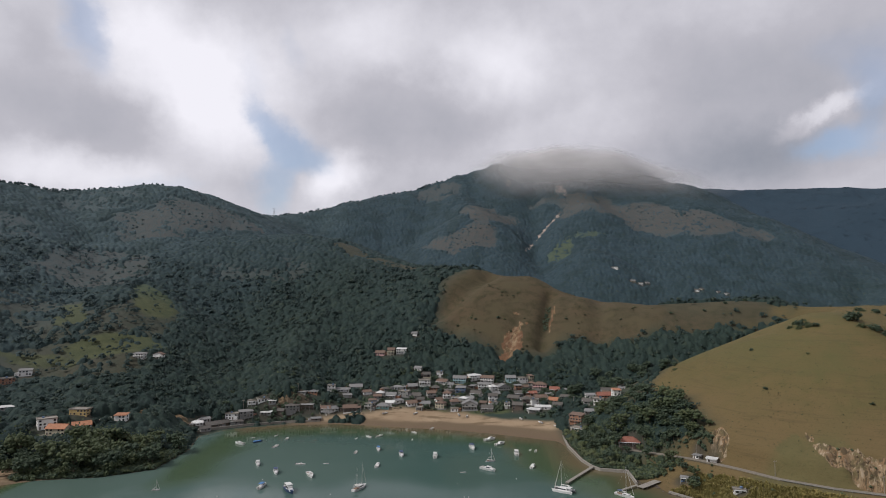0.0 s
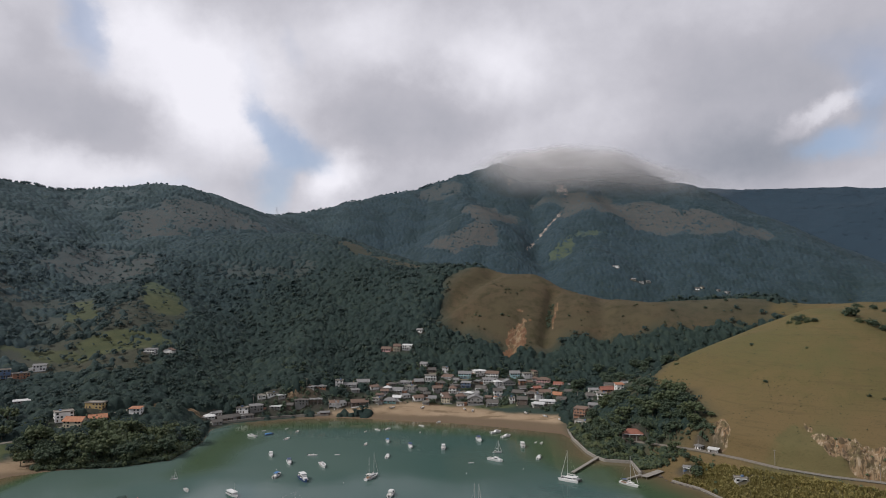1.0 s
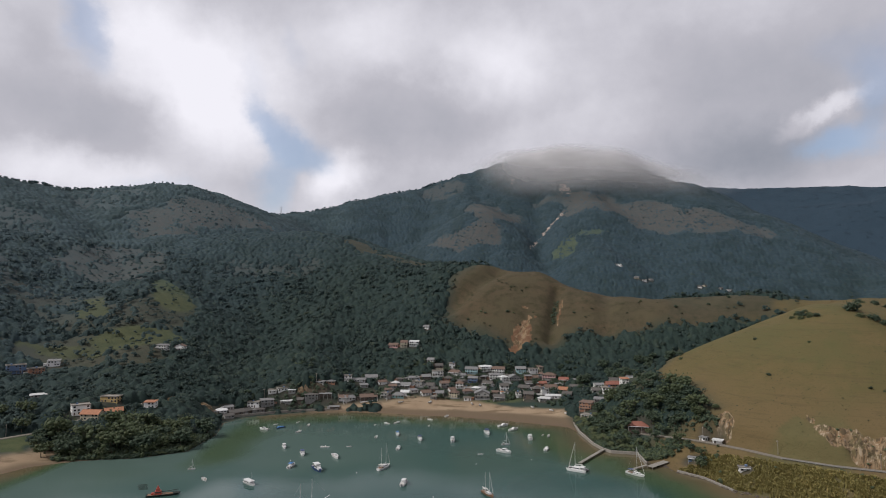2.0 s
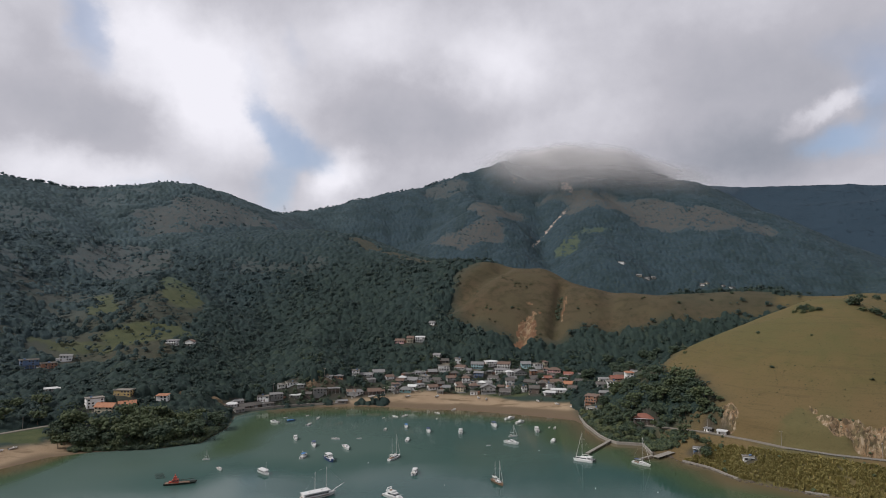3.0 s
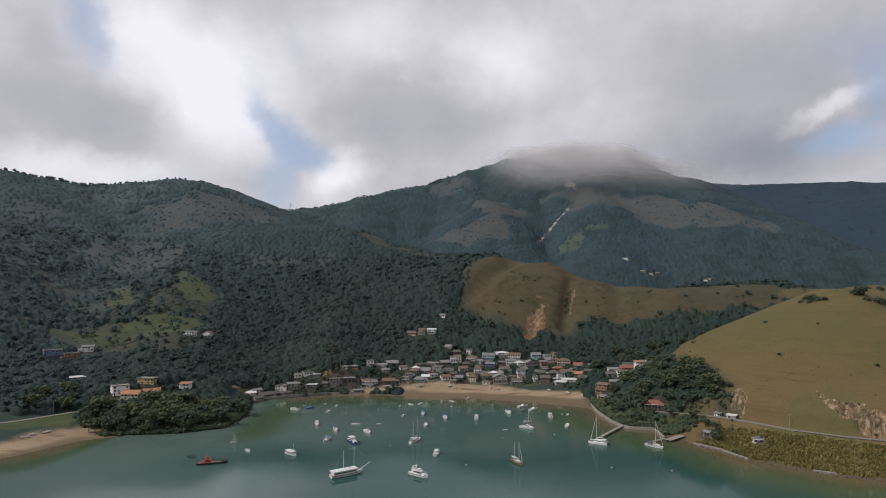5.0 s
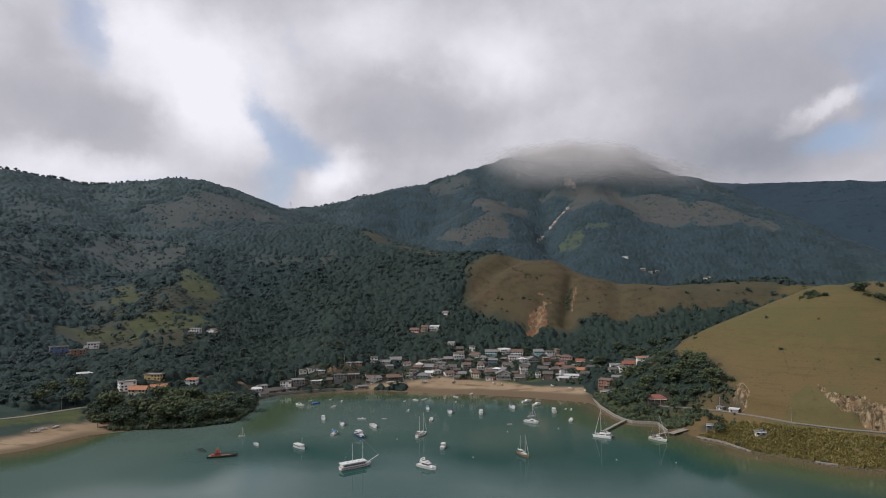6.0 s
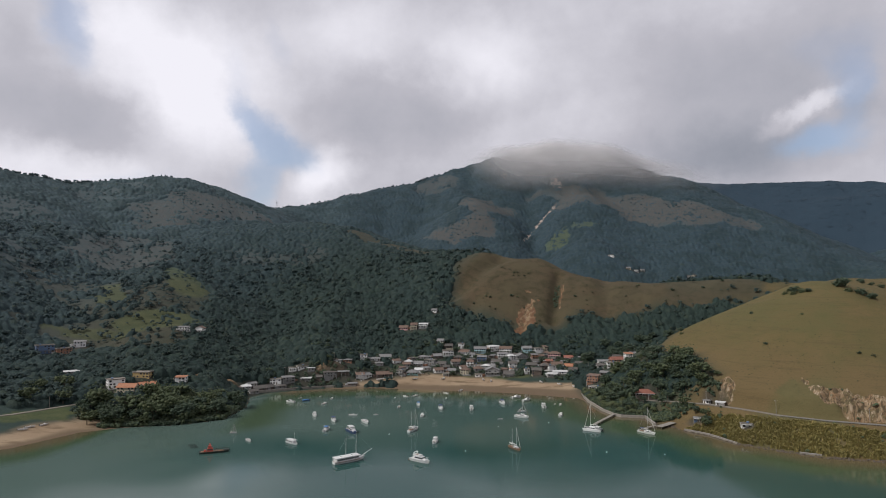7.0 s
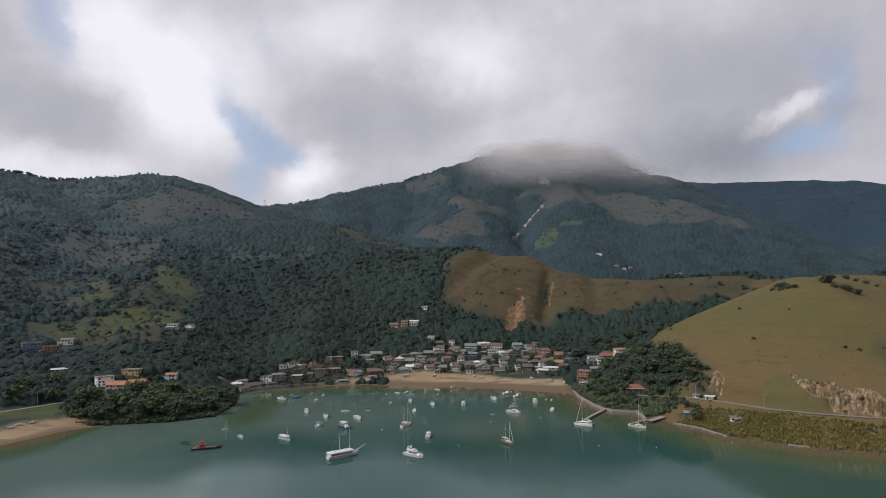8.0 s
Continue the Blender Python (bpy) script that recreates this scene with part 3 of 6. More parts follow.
GLASS = plain_glass()
CONCRETE = painted("weathered_concrete", (0.27, 0.245, 0.21), 0.9, 0.6, 0.4)
ASPHALT = painted("dusty_asphalt", (0.20, 0.175, 0.14), 0.9, 0.5, 0.3)
TIMBER = painted("grey_timber", (0.23, 0.19, 0.15), 0.85, 0.6, 0.8)
TRUNK = painted("tree_bark", (0.11, 0.085, 0.06), 0.95, 0.6, 1.2, relief=0.05)
STEEL = painted("galvanised_steel", (0.42, 0.42, 0.41), 0.45, 0.35, 0.8, 0.6)
ROCK = painted("brown_rock", (0.095, 0.075, 0.055), 0.92, 0.7, 0.5, relief=0.12)
WHITE_TRIM = painted("weathered_trim", (0.40, 0.38, 0.35), 0.6, 0.4)
WALLS = {
    "white": painted("white_render", (0.82, 0.80, 0.77), dirt=0.25), "cream": painted("cream_render", (0.50, 0.44, 0.32)),
    "grey": painted("grey_render", (0.30, 0.295, 0.28)), "aqua": painted("aqua_render", (0.30, 0.54, 0.53)),
    "cyan": painted("pale_blue_render", (0.44, 0.64, 0.66)), "pink": painted("pink_render", (0.66, 0.39, 0.37)),
    "ochre": painted("ochre_render", (0.46, 0.33, 0.14)), "brick": painted("bare_brick", (0.33, 0.17, 0.105), 0.9, 0.6),
    "blue": painted("blue_render", (0.12, 0.18, 0.29)), "brown": painted("brown_boards", (0.13, 0.10, 0.08), 0.85, 0.6),
    "orange": painted("salmon_render", (0.52, 0.27, 0.15))}
ROOFS = {
    "grey": tiled("grey_sheet_roof", (0.20, 0.195, 0.19)), "dark": tiled("mossy_dark_roof", (0.10, 0.09, 0.08)),
    "red": tiled("red_clay_tiles", (0.25, 0.10, 0.068)), "orange": tiled("orange_clay_tiles", (0.36, 0.165, 0.09)),
    "brown": tiled("brown_clay_tiles", (0.15, 0.10, 0.075)), "pale": tiled("pale_sheet_roof", (0.55, 0.545, 0.53))}
ROOF_WORDS = {"grey": "grey sheet", "dark": "dark mossy", "red": "red tiled", "orange": "orange tiled", "brown": "brown tiled", "pale": "pale sheet"}

# ---- where the houses stand: x, y, turn, width, depth, storeys, wall, roof colour, roof form ----
FRONT_ROW = [(-45, 632, 4, 12, 8, 1, "aqua", "grey", "hip"), (-76, 629, 8, 17, 8, 1, "brown", "brown", "gable"), (42, 634, -3, 15, 13, 2, "grey", "grey", "gable2"),
             (59, 626, -4, 11, 9, 1, "grey", "dark", "gable"), (13, 637, 0, 9, 8, 2, "cream", "brown", "hip"), (79, 628, -8, 5, 7, 2, "white", "grey", "flat"),
             (89, 622, -8, 10, 8, 2, "brown", "dark", "gable"), (104, 612, -14, 10, 7, 1, "grey", "pale", "shed"), (-17, 641, 3, 10, 8, 1, "white", "brown", "gable"),
             (-2, 641, 0, 8, 7, 1, "cream", "grey", "gable"), (28, 646, 0, 10, 8, 1, "grey", "brown", "hip"), (-95, 626, 8, 10, 7, 1, "white", "grey", "gable"),
             (-57, 640, 4, 8, 7, 1, "grey", "brown", "shed")]
MIDDLE_ROW = [(-38, 655, 6, 11, 8, 1, "grey", "grey", "gable"), (-25, 661, 3, 11, 8, 2, "grey", "grey", "flat"), (-12, 659, 0, 9, 8, 1, "white", "dark", "gable"),
              (3, 659, -4, 9, 7, 2, "grey", "brown", "gable"), (-31, 675, 8, 12, 8, 1, "white", "grey", "shed"), (-17, 678, 3, 10, 8, 1, "brown", "grey", "gable"),
              (-4, 685, 0, 12, 8, 2, "white", "pale", "flat"), (8, 675, 0, 9, 8, 1, "brick", "dark", "hip"), (16, 688, -6, 12, 8, 1, "white", "brown", "gable"),
              (20, 659, 3, 8, 8, 2, "white", "brown", "hip"), (35, 671, 0, 10, 8, 2, "blue", "grey", "shed"), (51, 664, -5, 11, 8, 1, "white", "dark", "gable"),
              (60, 679, 0, 12, 8, 2, "white", "grey", "shed"), (67, 650, -8, 9, 8, 2, "white", "dark", "gable")]
BACK_ROW = [(35, 690, 2, 14, 8, 2, "cyan", "grey", "gable"), (51, 696, 0, 14, 8, 2, "white", "pale", "shed"), (66, 693, -4, 14, 8, 2, "white", "brown", "gable"),
            (81, 673, -6, 14, 9, 2, "grey", "grey", "gable2"), (89, 649, -8, 12, 8, 1, "brown", "dark", "gable"), (100, 636, -10, 9, 8, 2, "brown", "dark", "hip"),
            (91, 694, -3, 11, 8, 2, "cyan", "grey", "gable"), (105, 694, -5, 10, 8, 2, "white", "pale", "flat"), (114, 698, -5, 5, 7, 2, "cream", "brown", "shed"),
            (121, 677, -6, 14, 8, 2, "pink", "brown", "hip"), (116, 645, -10, 12, 8, 1, "white", "brown", "gable"), (135, 667, -8, 10, 8, 1, "brick", "red", "gable")]
EAST_ROW = [(127, 633, -14, 9, 8, 1, "cream", "orange", "gable"), (113, 617, -14, 15, 7, 1, "white", "pale", "shed"), (128, 618, -14, 9, 7, 1, "brown", "dark", "gable"),
            (148, 660, -10, 8, 7, 1, "grey", "grey", "gable"), (133, 560, -20, 11, 8, 3, "brick", "brown", "shed"), (131, 546, -20, 12, 6, 1, "cream", "pale", "flat"),
            (166, 632, -16, 13, 8, 1, "white", "grey", "shed"), (182, 636, -14, 11, 8, 2, "grey", "dark", "gable"), (160, 588, -16, 9, 8, 2, "white", "dark", "flat"),
            (168, 596, -16, 14, 8, 2, "brick", "red", "gable"), (172, 572, -18, 7, 7, 3, "white", "orange", "shed"), (147, 567, -18, 10, 7, 1, "grey", "grey", "shed")]
SHORE_EAST = [(152, 596, -14, 8, 7, 2, "grey", "dark", "shed"), (207, 664, -12, 7, 6, 1, "white", "pale", "flat"), (151, 474, -35, 15, 9, 1, "brown", "red", "hip"),
              (188, 418, -52, 6, 3.0, 1, "white", "pale", "shed"), (182, 427, -52, 4.5, 2.8, 1, "white", "grey", "shed"),
              (186, 379, -30, 6.5, 3.2, 1, "white", "pale", "flat"), (166, 410, -45, 4, 3, 1, "blue", "grey", "shed")]
UPPER_ROW = [(-57, 746, 8, 11, 8, 1, "pink", "brown", "gable"), (-44, 745, 4, 8, 8, 2, "cream", "brown", "gable"), (-32, 745, 0, 11, 8, 2, "white", "pale", "shed"),
             (-11, 713, -4, 8, 7, 1, "white", "grey", "gable"), (-17, 777, 0, 7, 6, 1, "white", "grey", "gable"), (13, 701, -6, 7, 7, 2, "white", "brown", "flat"),
             (-2, 701, 0, 8, 7, 1, "brown", "dark", "gable")]
COAST_ROW = [(-100, 652, 6, 8, 7, 2, "white", "grey", "flat"), (-89, 654, 6, 14, 7, 1, "white", "grey", "shed"), (-77, 671, 8, 13, 8, 1, "white", "grey", "gable"),
             (-116, 638, 10, 9, 7, 1, "brick", "grey", "shed"), (-101, 625, 4, 9, 7, 1, "white", "brown", "gable"), (-133, 621, 6, 13, 7, 2, "grey", "dark", "shed"),
             (-119, 625, 6, 12, 5, 1, "brown", "grey", "shed"), (-156, 613, 10, 10, 5, 1, "grey", "pale", "shed"), (-144, 617, 8, 8, 6, 1, "brown", "dark", "gable"),
             (-209, 578, 25, 9, 7, 1, "white", "pale", "shed"), (-197, 583, 30, 14, 8, 1, "brown", "dark", "gable"), (-185, 602, 25, 11, 8, 2, "white", "grey", "flat")]
COAST_BEND = [(-200, 571, 30, 9, 6, 1, "grey", "dark", "gable"), (-190, 590, 25, 10, 6, 1, "brown", "dark", "gable"), (-178, 596, 20, 8, 5, 1, "grey", "dark", "shed"), (-206, 588, 28, 9, 6, 1, "white", "grey", "shed"),
              (-174, 607, 20, 12, 7, 2, "grey", "grey", "shed"), (-172, 621, 15, 8, 7, 1, "white", "grey", "flat"), (-162, 624, 12, 12, 7, 1, "white", "grey", "flat"),
              (-153, 622, 10, 7, 5, 1, "grey", "pale", "shed")]
WEST_ROW = [(-303, 511, 18, 13, 10, 3, "white", "grey", "flat"), (-291, 537, 18, 15, 8, 2, "ochre", "brown", "flat"), (-287, 500, 18, 15, 9, 2, "cream", "orange", "gable"),
            (-276, 512, 18, 13, 8, 1, "white", "orange", "gable"), (-255, 533, 12, 9, 7, 2, "white", "orange", "shed"), (-360, 546, 20, 12, 6, 1, "grey", "pale", "shed"),
            (-418, 602, 25, 16, 9, 3, "blue", "grey", "flat"), (-403, 608, 25, 14, 8, 2, "brick", "grey", "flat"), (-397, 628, 25, 11, 8, 2, "white", "grey", "shed"),
            (-304, 667, 10, 12, 7, 2, "white", "grey", "shed"), (-290, 680, 10, 10, 7, 2, "white", "brown", "gable2")]
FAR_ROW = [(468, 1536, 0, 14, 10, 2, "white", "dark", "flat"), (498, 1492, 8, 11, 8, 1, "cream", "grey", "gable"), (516, 1486, -6, 10, 8, 2, "white", "dark", "shed"), (535, 1496, 0, 9, 7, 1, "grey", "grey", "gable"),
           (640, 1455, 0, 10, 8, 1, "white", "dark", "gable"), (653, 1458, 6, 8, 7, 1, "cream", "grey", "shed"), (700, 1430, 0, 11, 8, 1, "white", "grey", "shed"), (684, 1440, 0, 8, 7, 1, "grey", "dark", "gable")]
INFILL = [(-52, 648, 5, 8, 6, 1, "grey", "brown", "gable"), (-30, 644, 5, 8, 6, 1, "white", "grey", "shed"), (-8, 650, 0, 7, 6, 1, "brick", "dark", "gable"),
          (11, 650, 2, 7, 6, 1, "white", "brown", "gable"), (22, 670, 0, 8, 6, 1, "grey", "dark", "shed"), (44, 652, -4, 8, 6, 1, "white", "grey", "gable"),
          (56, 640, -5, 7, 6, 1, "cream", "brown", "shed"), (72, 662, -6, 8, 6, 1, "grey", "grey", "gable"), (95, 662, -8, 9, 7, 1, "grey", "dark", "gable"),
          (110, 660, -8, 8, 6, 1, "brick", "red", "gable"), (125, 652, -10, 9, 7, 1, "white", "grey", "shed"), (104, 678, -6, 8, 6, 1, "grey", "brown", "gable")]
SHEDS = [(48, 680, -3, 7, 6, 1, "brown", "grey", "shed"), (74, 682, -4, 7, 6, 1, "brick", "dark", "gable"), (24, 681, 0, 7, 6, 1, "white", "grey", "gable"),
         (-44, 668, 6, 9, 6, 1, "grey", "dark", "shed"), (-64, 655, 6, 9, 6, 1, "white", "brown", "gable"), (-82, 642, 6, 8, 6, 1, "grey", "grey", "shed"),
         (140, 640, -12, 8, 6, 1, "grey", "dark", "gable"), (156, 612, -14, 9, 6, 1, "white", "dark", "gable"), (176, 612, -14, 9, 6, 1, "grey", "brown", "gable"),
         (186, 598, -14, 7, 6, 1, "white", "grey", "shed"), (-126, 634, 8, 8, 5, 1, "grey", "grey", "shed"), (-108, 612, 6, 9, 5, 1, "brown", "grey", "shed")]


def fill_village(taken):
    """Small houses crowded into the gaps of the village."""
    rng, made = random.Random(33), []
    for j in range(9):
        for i in range(22):
            x, y = -58 + 9.6 * i + rng.uniform(-2.5, 2.5), 630 + 8.8 * j + rng.uniform(-2, 2)
            if x > 112 and y < 655 - (x - 112) * 0.9 or y > 698 - abs(x - 50) * 0.25 or x > 140 or rng.random() < 0.55:
                continue
            if any(math.hypot(x - h[0], y - h[1]) < 3.6 + (h[3] + h[4]) / 4 for h in taken + made):
                continue
            made.append((x, y, rng.uniform(-14, 10), rng.uniform(6, 8.5), rng.uniform(5, 6.5), rng.choice((1, 1, 2)), rng.choice(("white", "grey", "white", "grey", "brick")),
                         rng.choice(("grey", "grey", "pale", "dark", "brown")), rng.choice(("gable", "shed", "flat", "hip"))))
    return made


HOUSES = [h for row in (FRONT_ROW, INFILL, SHEDS, MIDDLE_ROW, BACK_ROW, EAST_ROW, SHORE_EAST, UPPER_ROW, COAST_ROW, COAST_BEND, WEST_ROW, FAR_ROW) for h in row]
HOUSES += fill_village(HOUSES)


# ---- woods ----
def crown_shapes(lumps, count, seed, level=1, sprays=0, cut=0.0):
    """Irregular tree crowns about one metre in radius, each of several leafy lumps."""
    rng, shapes = random.Random(seed), []
    for _ in range(count):
        bm = bmesh.new()
        for k in range(lumps):
            r = rng.uniform(0.38, 0.72) * (1.0 if lumps < 6 else 0.72) if lumps > 1 else 1.0
            a, d = rng.uniform(0, math.tau), (rng.uniform(0.25, 0.75) if k else 0.0)
            at = Vector((d * math.cos(a), d * math.sin(a), rng.uniform(-0.25, 0.55) if k else 0.35))
            made = bmesh.ops.create_icosphere(bm, subdivisions=level, radius=r)["verts"]
            off = Vector((rng.uniform(0, 50), rng.uniform(0, 50), 0))
            for v in made:
                v.co *= 1 + 0.55 * noise.noise(v.co * 2.6 / r + off)
                v.co += at
        low = [f for f in bm.faces if f.normal.z < cut]
        bmesh.ops.delete(bm, geom=low, context="FACES")
        for _ in range(sprays):
            n = Vector((rng.gauss(0, 1), rng.gauss(0, 1), abs(rng.gauss(0, 1)))).normalized()
            c = Vector((n.x * 0.95, n.y * 0.95, n.z * 0.85 + 0.2)) * rng.uniform(0.75, 1.2)
            u = Vector((rng.gauss(0, 1), rng.gauss(0, 1), rng.gauss(0, 0.6))).normalized() * 0.3
            v = u.cross(n).normalized() * 0.2
            bm.faces.new([bm.verts.new(c + q) for q in (u, v, -u - v)])
        bm.verts.index_update()
        shapes.append((np.array([v.co[:] for v in bm.verts]), np.array([[v.index for v in f.verts] for f in bm.faces])))
        bm.free()
    return shapes


def crowd(name, shapes, places, sizes, mat, label, category, seed=0, smooth=False, lie=0.0):
    """Many crowns joined into one mesh; lie lets the canopy follow the slope of the ground."""
    px, py = places[:, 0], places[:, 1]
    tilt = lie * np.stack([ground_height(px + 4, py) - ground_height(px - 4, py), ground_height(px, py + 4) - ground_height(px, py - 4)], -1) / 8 if lie else np.zeros((len(px), 2))
    rng = np.random.default_rng(seed)
    verts, faces, base = [], [], 0
    pick, turn = rng.integers(0, len(shapes), len(places)), rng.uniform(0, 6.28, len(places))
    for k, (co, tri) in enumerate(shapes):
        mine = np.where(pick == k)[0]
        if not len(mine):
            continue
        c, s = np.cos(turn[mine])[:, None], np.sin(turn[mine])[:, None]
        p = np.stack([co[None, :, 0] * c - co[None, :, 1] * s, co[None, :, 0] * s + co[None, :, 1] * c,
                      np.repeat(co[None, :, 2], len(mine), 0)], -1)
        p = p * sizes[mine][:, None, :]
        p[:, :, 2] += p[:, :, 0] * tilt[mine][:, None, 0] + p[:, :, 1] * tilt[mine][:, None, 1]
        p = p + places[mine][:, None, :]
        verts.append(p.reshape(-1, 3))
        faces.append((tri[None] + base + len(co) * np.arange(len(mine))[:, None, None]).reshape(-1, 3))
        base += len(co) * len(mine)
    ob = mesh_object(name, np.concatenate(verts), np.concatenate(faces), mat, smooth=smooth)
    return tagged(ob, label, category, kind="stuff")


def scatter(count, x0, x1, y0, y1, keep, seed):
    rng = np.random.default_rng(seed)
    x, y = rng.uniform(x0, x1, count), rng.uniform(y0, y1, count)
    ok = rng.uniform(0, 1, count) < keep(x, y)
    return x[ok], y[ok]


def shaded_yards(x, y):
    """1 on the trodden ground round the houses, which is coloured darker for shade."""
    near = np.zeros(np.shape(x))
    for hx, hy, turn, wide, deep, *_ in HOUSES:
        near = np.maximum(near, smoothstep(7, 1, np.hypot(x - hx, y - hy) - wide / 2 + 4 * fbm(x / 12, y / 12, 2, 77)))
    return 0.85 * near


def clear_of_houses(x, y, margin=5.0):
    """0 where a house, its yard or a road lies."""
    free = np.ones(np.shape(x))
    for hx, hy, turn, wide, deep, *_ in HOUSES:
        # the yard reaches a little farther on the side to the sea
        free *= np.hypot((x - hx) / (wide / 2 + margin), (y - hy + 3) / (deep / 2 + margin + 3)) > 1
    for line in ROADS:
        free *= along(x, y, line)[0] > 7
    return free


def wooded(x, y):
    dry, fresh, earth, scrub, thin = land_cover(x, y)
    open_land = np.clip(np.maximum(np.maximum(dry, fresh), np.maximum(np.maximum(np.maximum(earth, scrub), thin), patches(x, y, PALE_ROCK))), 0, 1)
    d = inland(x, y)
    beach = smoothstep(-80, -50, x) * smoothstep(128, 112, x)
    return (1 - open_land) ** 2 * np.where(beach > 0.5, smoothstep(62, 80, d), smoothstep(2, 9, d)) * ~((x < -262) & (y < 452)) * ~((x > -300) & (x < -186) & (y < 500) & (d < 34)) * ~((x > 120) & (x < 185) & (y < 530) & (d < 30)) * ~((x > 150) & (y < 440)) * ~((x > 146) & (x < 192) & (y > 566) & (y < 640))


def in_view(x, y, spread=0.86, side=40):
    return np.abs(x + 25) < spread * (y + 25) + side


def bushy(x, y):
    """Shrubs thinly strewn over the open slopes, gathered in loose groups."""
    dry, fresh, earth, scrub, thin = land_cover(x, y)
    return (np.maximum(np.maximum(dry, fresh), np.maximum(scrub, thin)) > 0.4) * (earth < 0.3) * smoothstep(0.25, 0.6, fbm(x / 50, y / 50, 3, 31)) * (inland(x, y) > 45)


def canopy(name, cell, ways, reach, label, seed):
    """A closed roof of rounded crowns, one to a cell where the wood stands, over the ground."""
    rng = np.random.default_rng(seed)
    r, a = np.meshgrid(reach, ways, indexing="ij")
    x, y = -25 + r * np.sin(a), -25 + r * np.cos(a)
    x0, y0 = x.min() - 2 * cell, y.min() - 2 * cell
    nx, ny = int((x.max() - x0) / cell) + 3, int((y.max() - y0) / cell) + 3
    cy, cx = np.meshgrid(np.arange(ny), np.arange(nx), indexing="ij")
    cx, cy = x0 + (cx + rng.uniform(0.1, 0.9, cx.shape)) * cell, y0 + (cy + rng.uniform(0.1, 0.9, cy.shape)) * cell
    wide = cell * rng.uniform(0.5, 1.0, cx.shape)
    high = wide * rng.uniform(0.4, 0.95, cx.shape) * (1 + 0.3 * fbm(cx / 60, cy / 60, 3, seed))
    tone = rng.uniform(0, 1, cx.shape)
    wood = wooded(cx, cy)
    share = smoothstep(0.02, 0.85, wood + 0.45 * fbm(cx / 26, cy / 26, 3, seed + 3)) * (wood > 0.004)
    high, wide = high * (0.4 + 0.6 * share), wide * (0.6 + 0.4 * share)
    stands = rng.uniform(0, 1, cx.shape) < np.where(cy > 1000, 0.2 + 0.8 * share, share * (share > 0.3)) * (wood > 0.004) * clear_of_houses(cx, cy, 4.5)
    ix, iy = ((x - x0) / cell).astype(int), ((y - y0) / cell).astype(int)
    best, best_tone = np.full(x.shape, -1.8), np.zeros(x.shape)
    for dx in (-1, 0, 1):
        for dy in (-1, 0, 1):
            jx, jy = np.clip(ix + dx, 0, nx - 1), np.clip(iy + dy, 0, ny - 1)
            off = ((x - cx[jy, jx]) ** 2 + (y - cy[jy, jx]) ** 2) / wide[jy, jx] ** 2
            dome = np.where(stands[jy, jx] & (off < 1), high[jy, jx] * (1 - np.minimum(off, 1)) ** 0.62 + 0.22 * cell * share[jy, jx], -1.8)
            best_tone = np.where(dome > best, tone[jy, jx], best_tone)
            best = np.maximum(best, dome)
    best = best + (best > 0) * (1.6 * fbm(x / 3.2, y / 3.2, 2, seed + 1) + 1.2 * fbm(x / 16, y / 16, 2, seed + 2))
    z = ground_height(x, y) + best
    f = grid_faces(len(reach), len(ways))[:, ::-1]
    f = f[best.ravel()[f].max(1) > -1.0]
    used, f = np.unique(f, return_inverse=True)
    ob = mesh_object(name, np.stack([x, y, z], -1).reshape(-1, 3)[used], f.reshape(-1, 4), CANOPY)
    vertex_value(ob, "tone", best_tone.ravel()[used])
    return tagged(ob, label, "forest", kind="stuff")


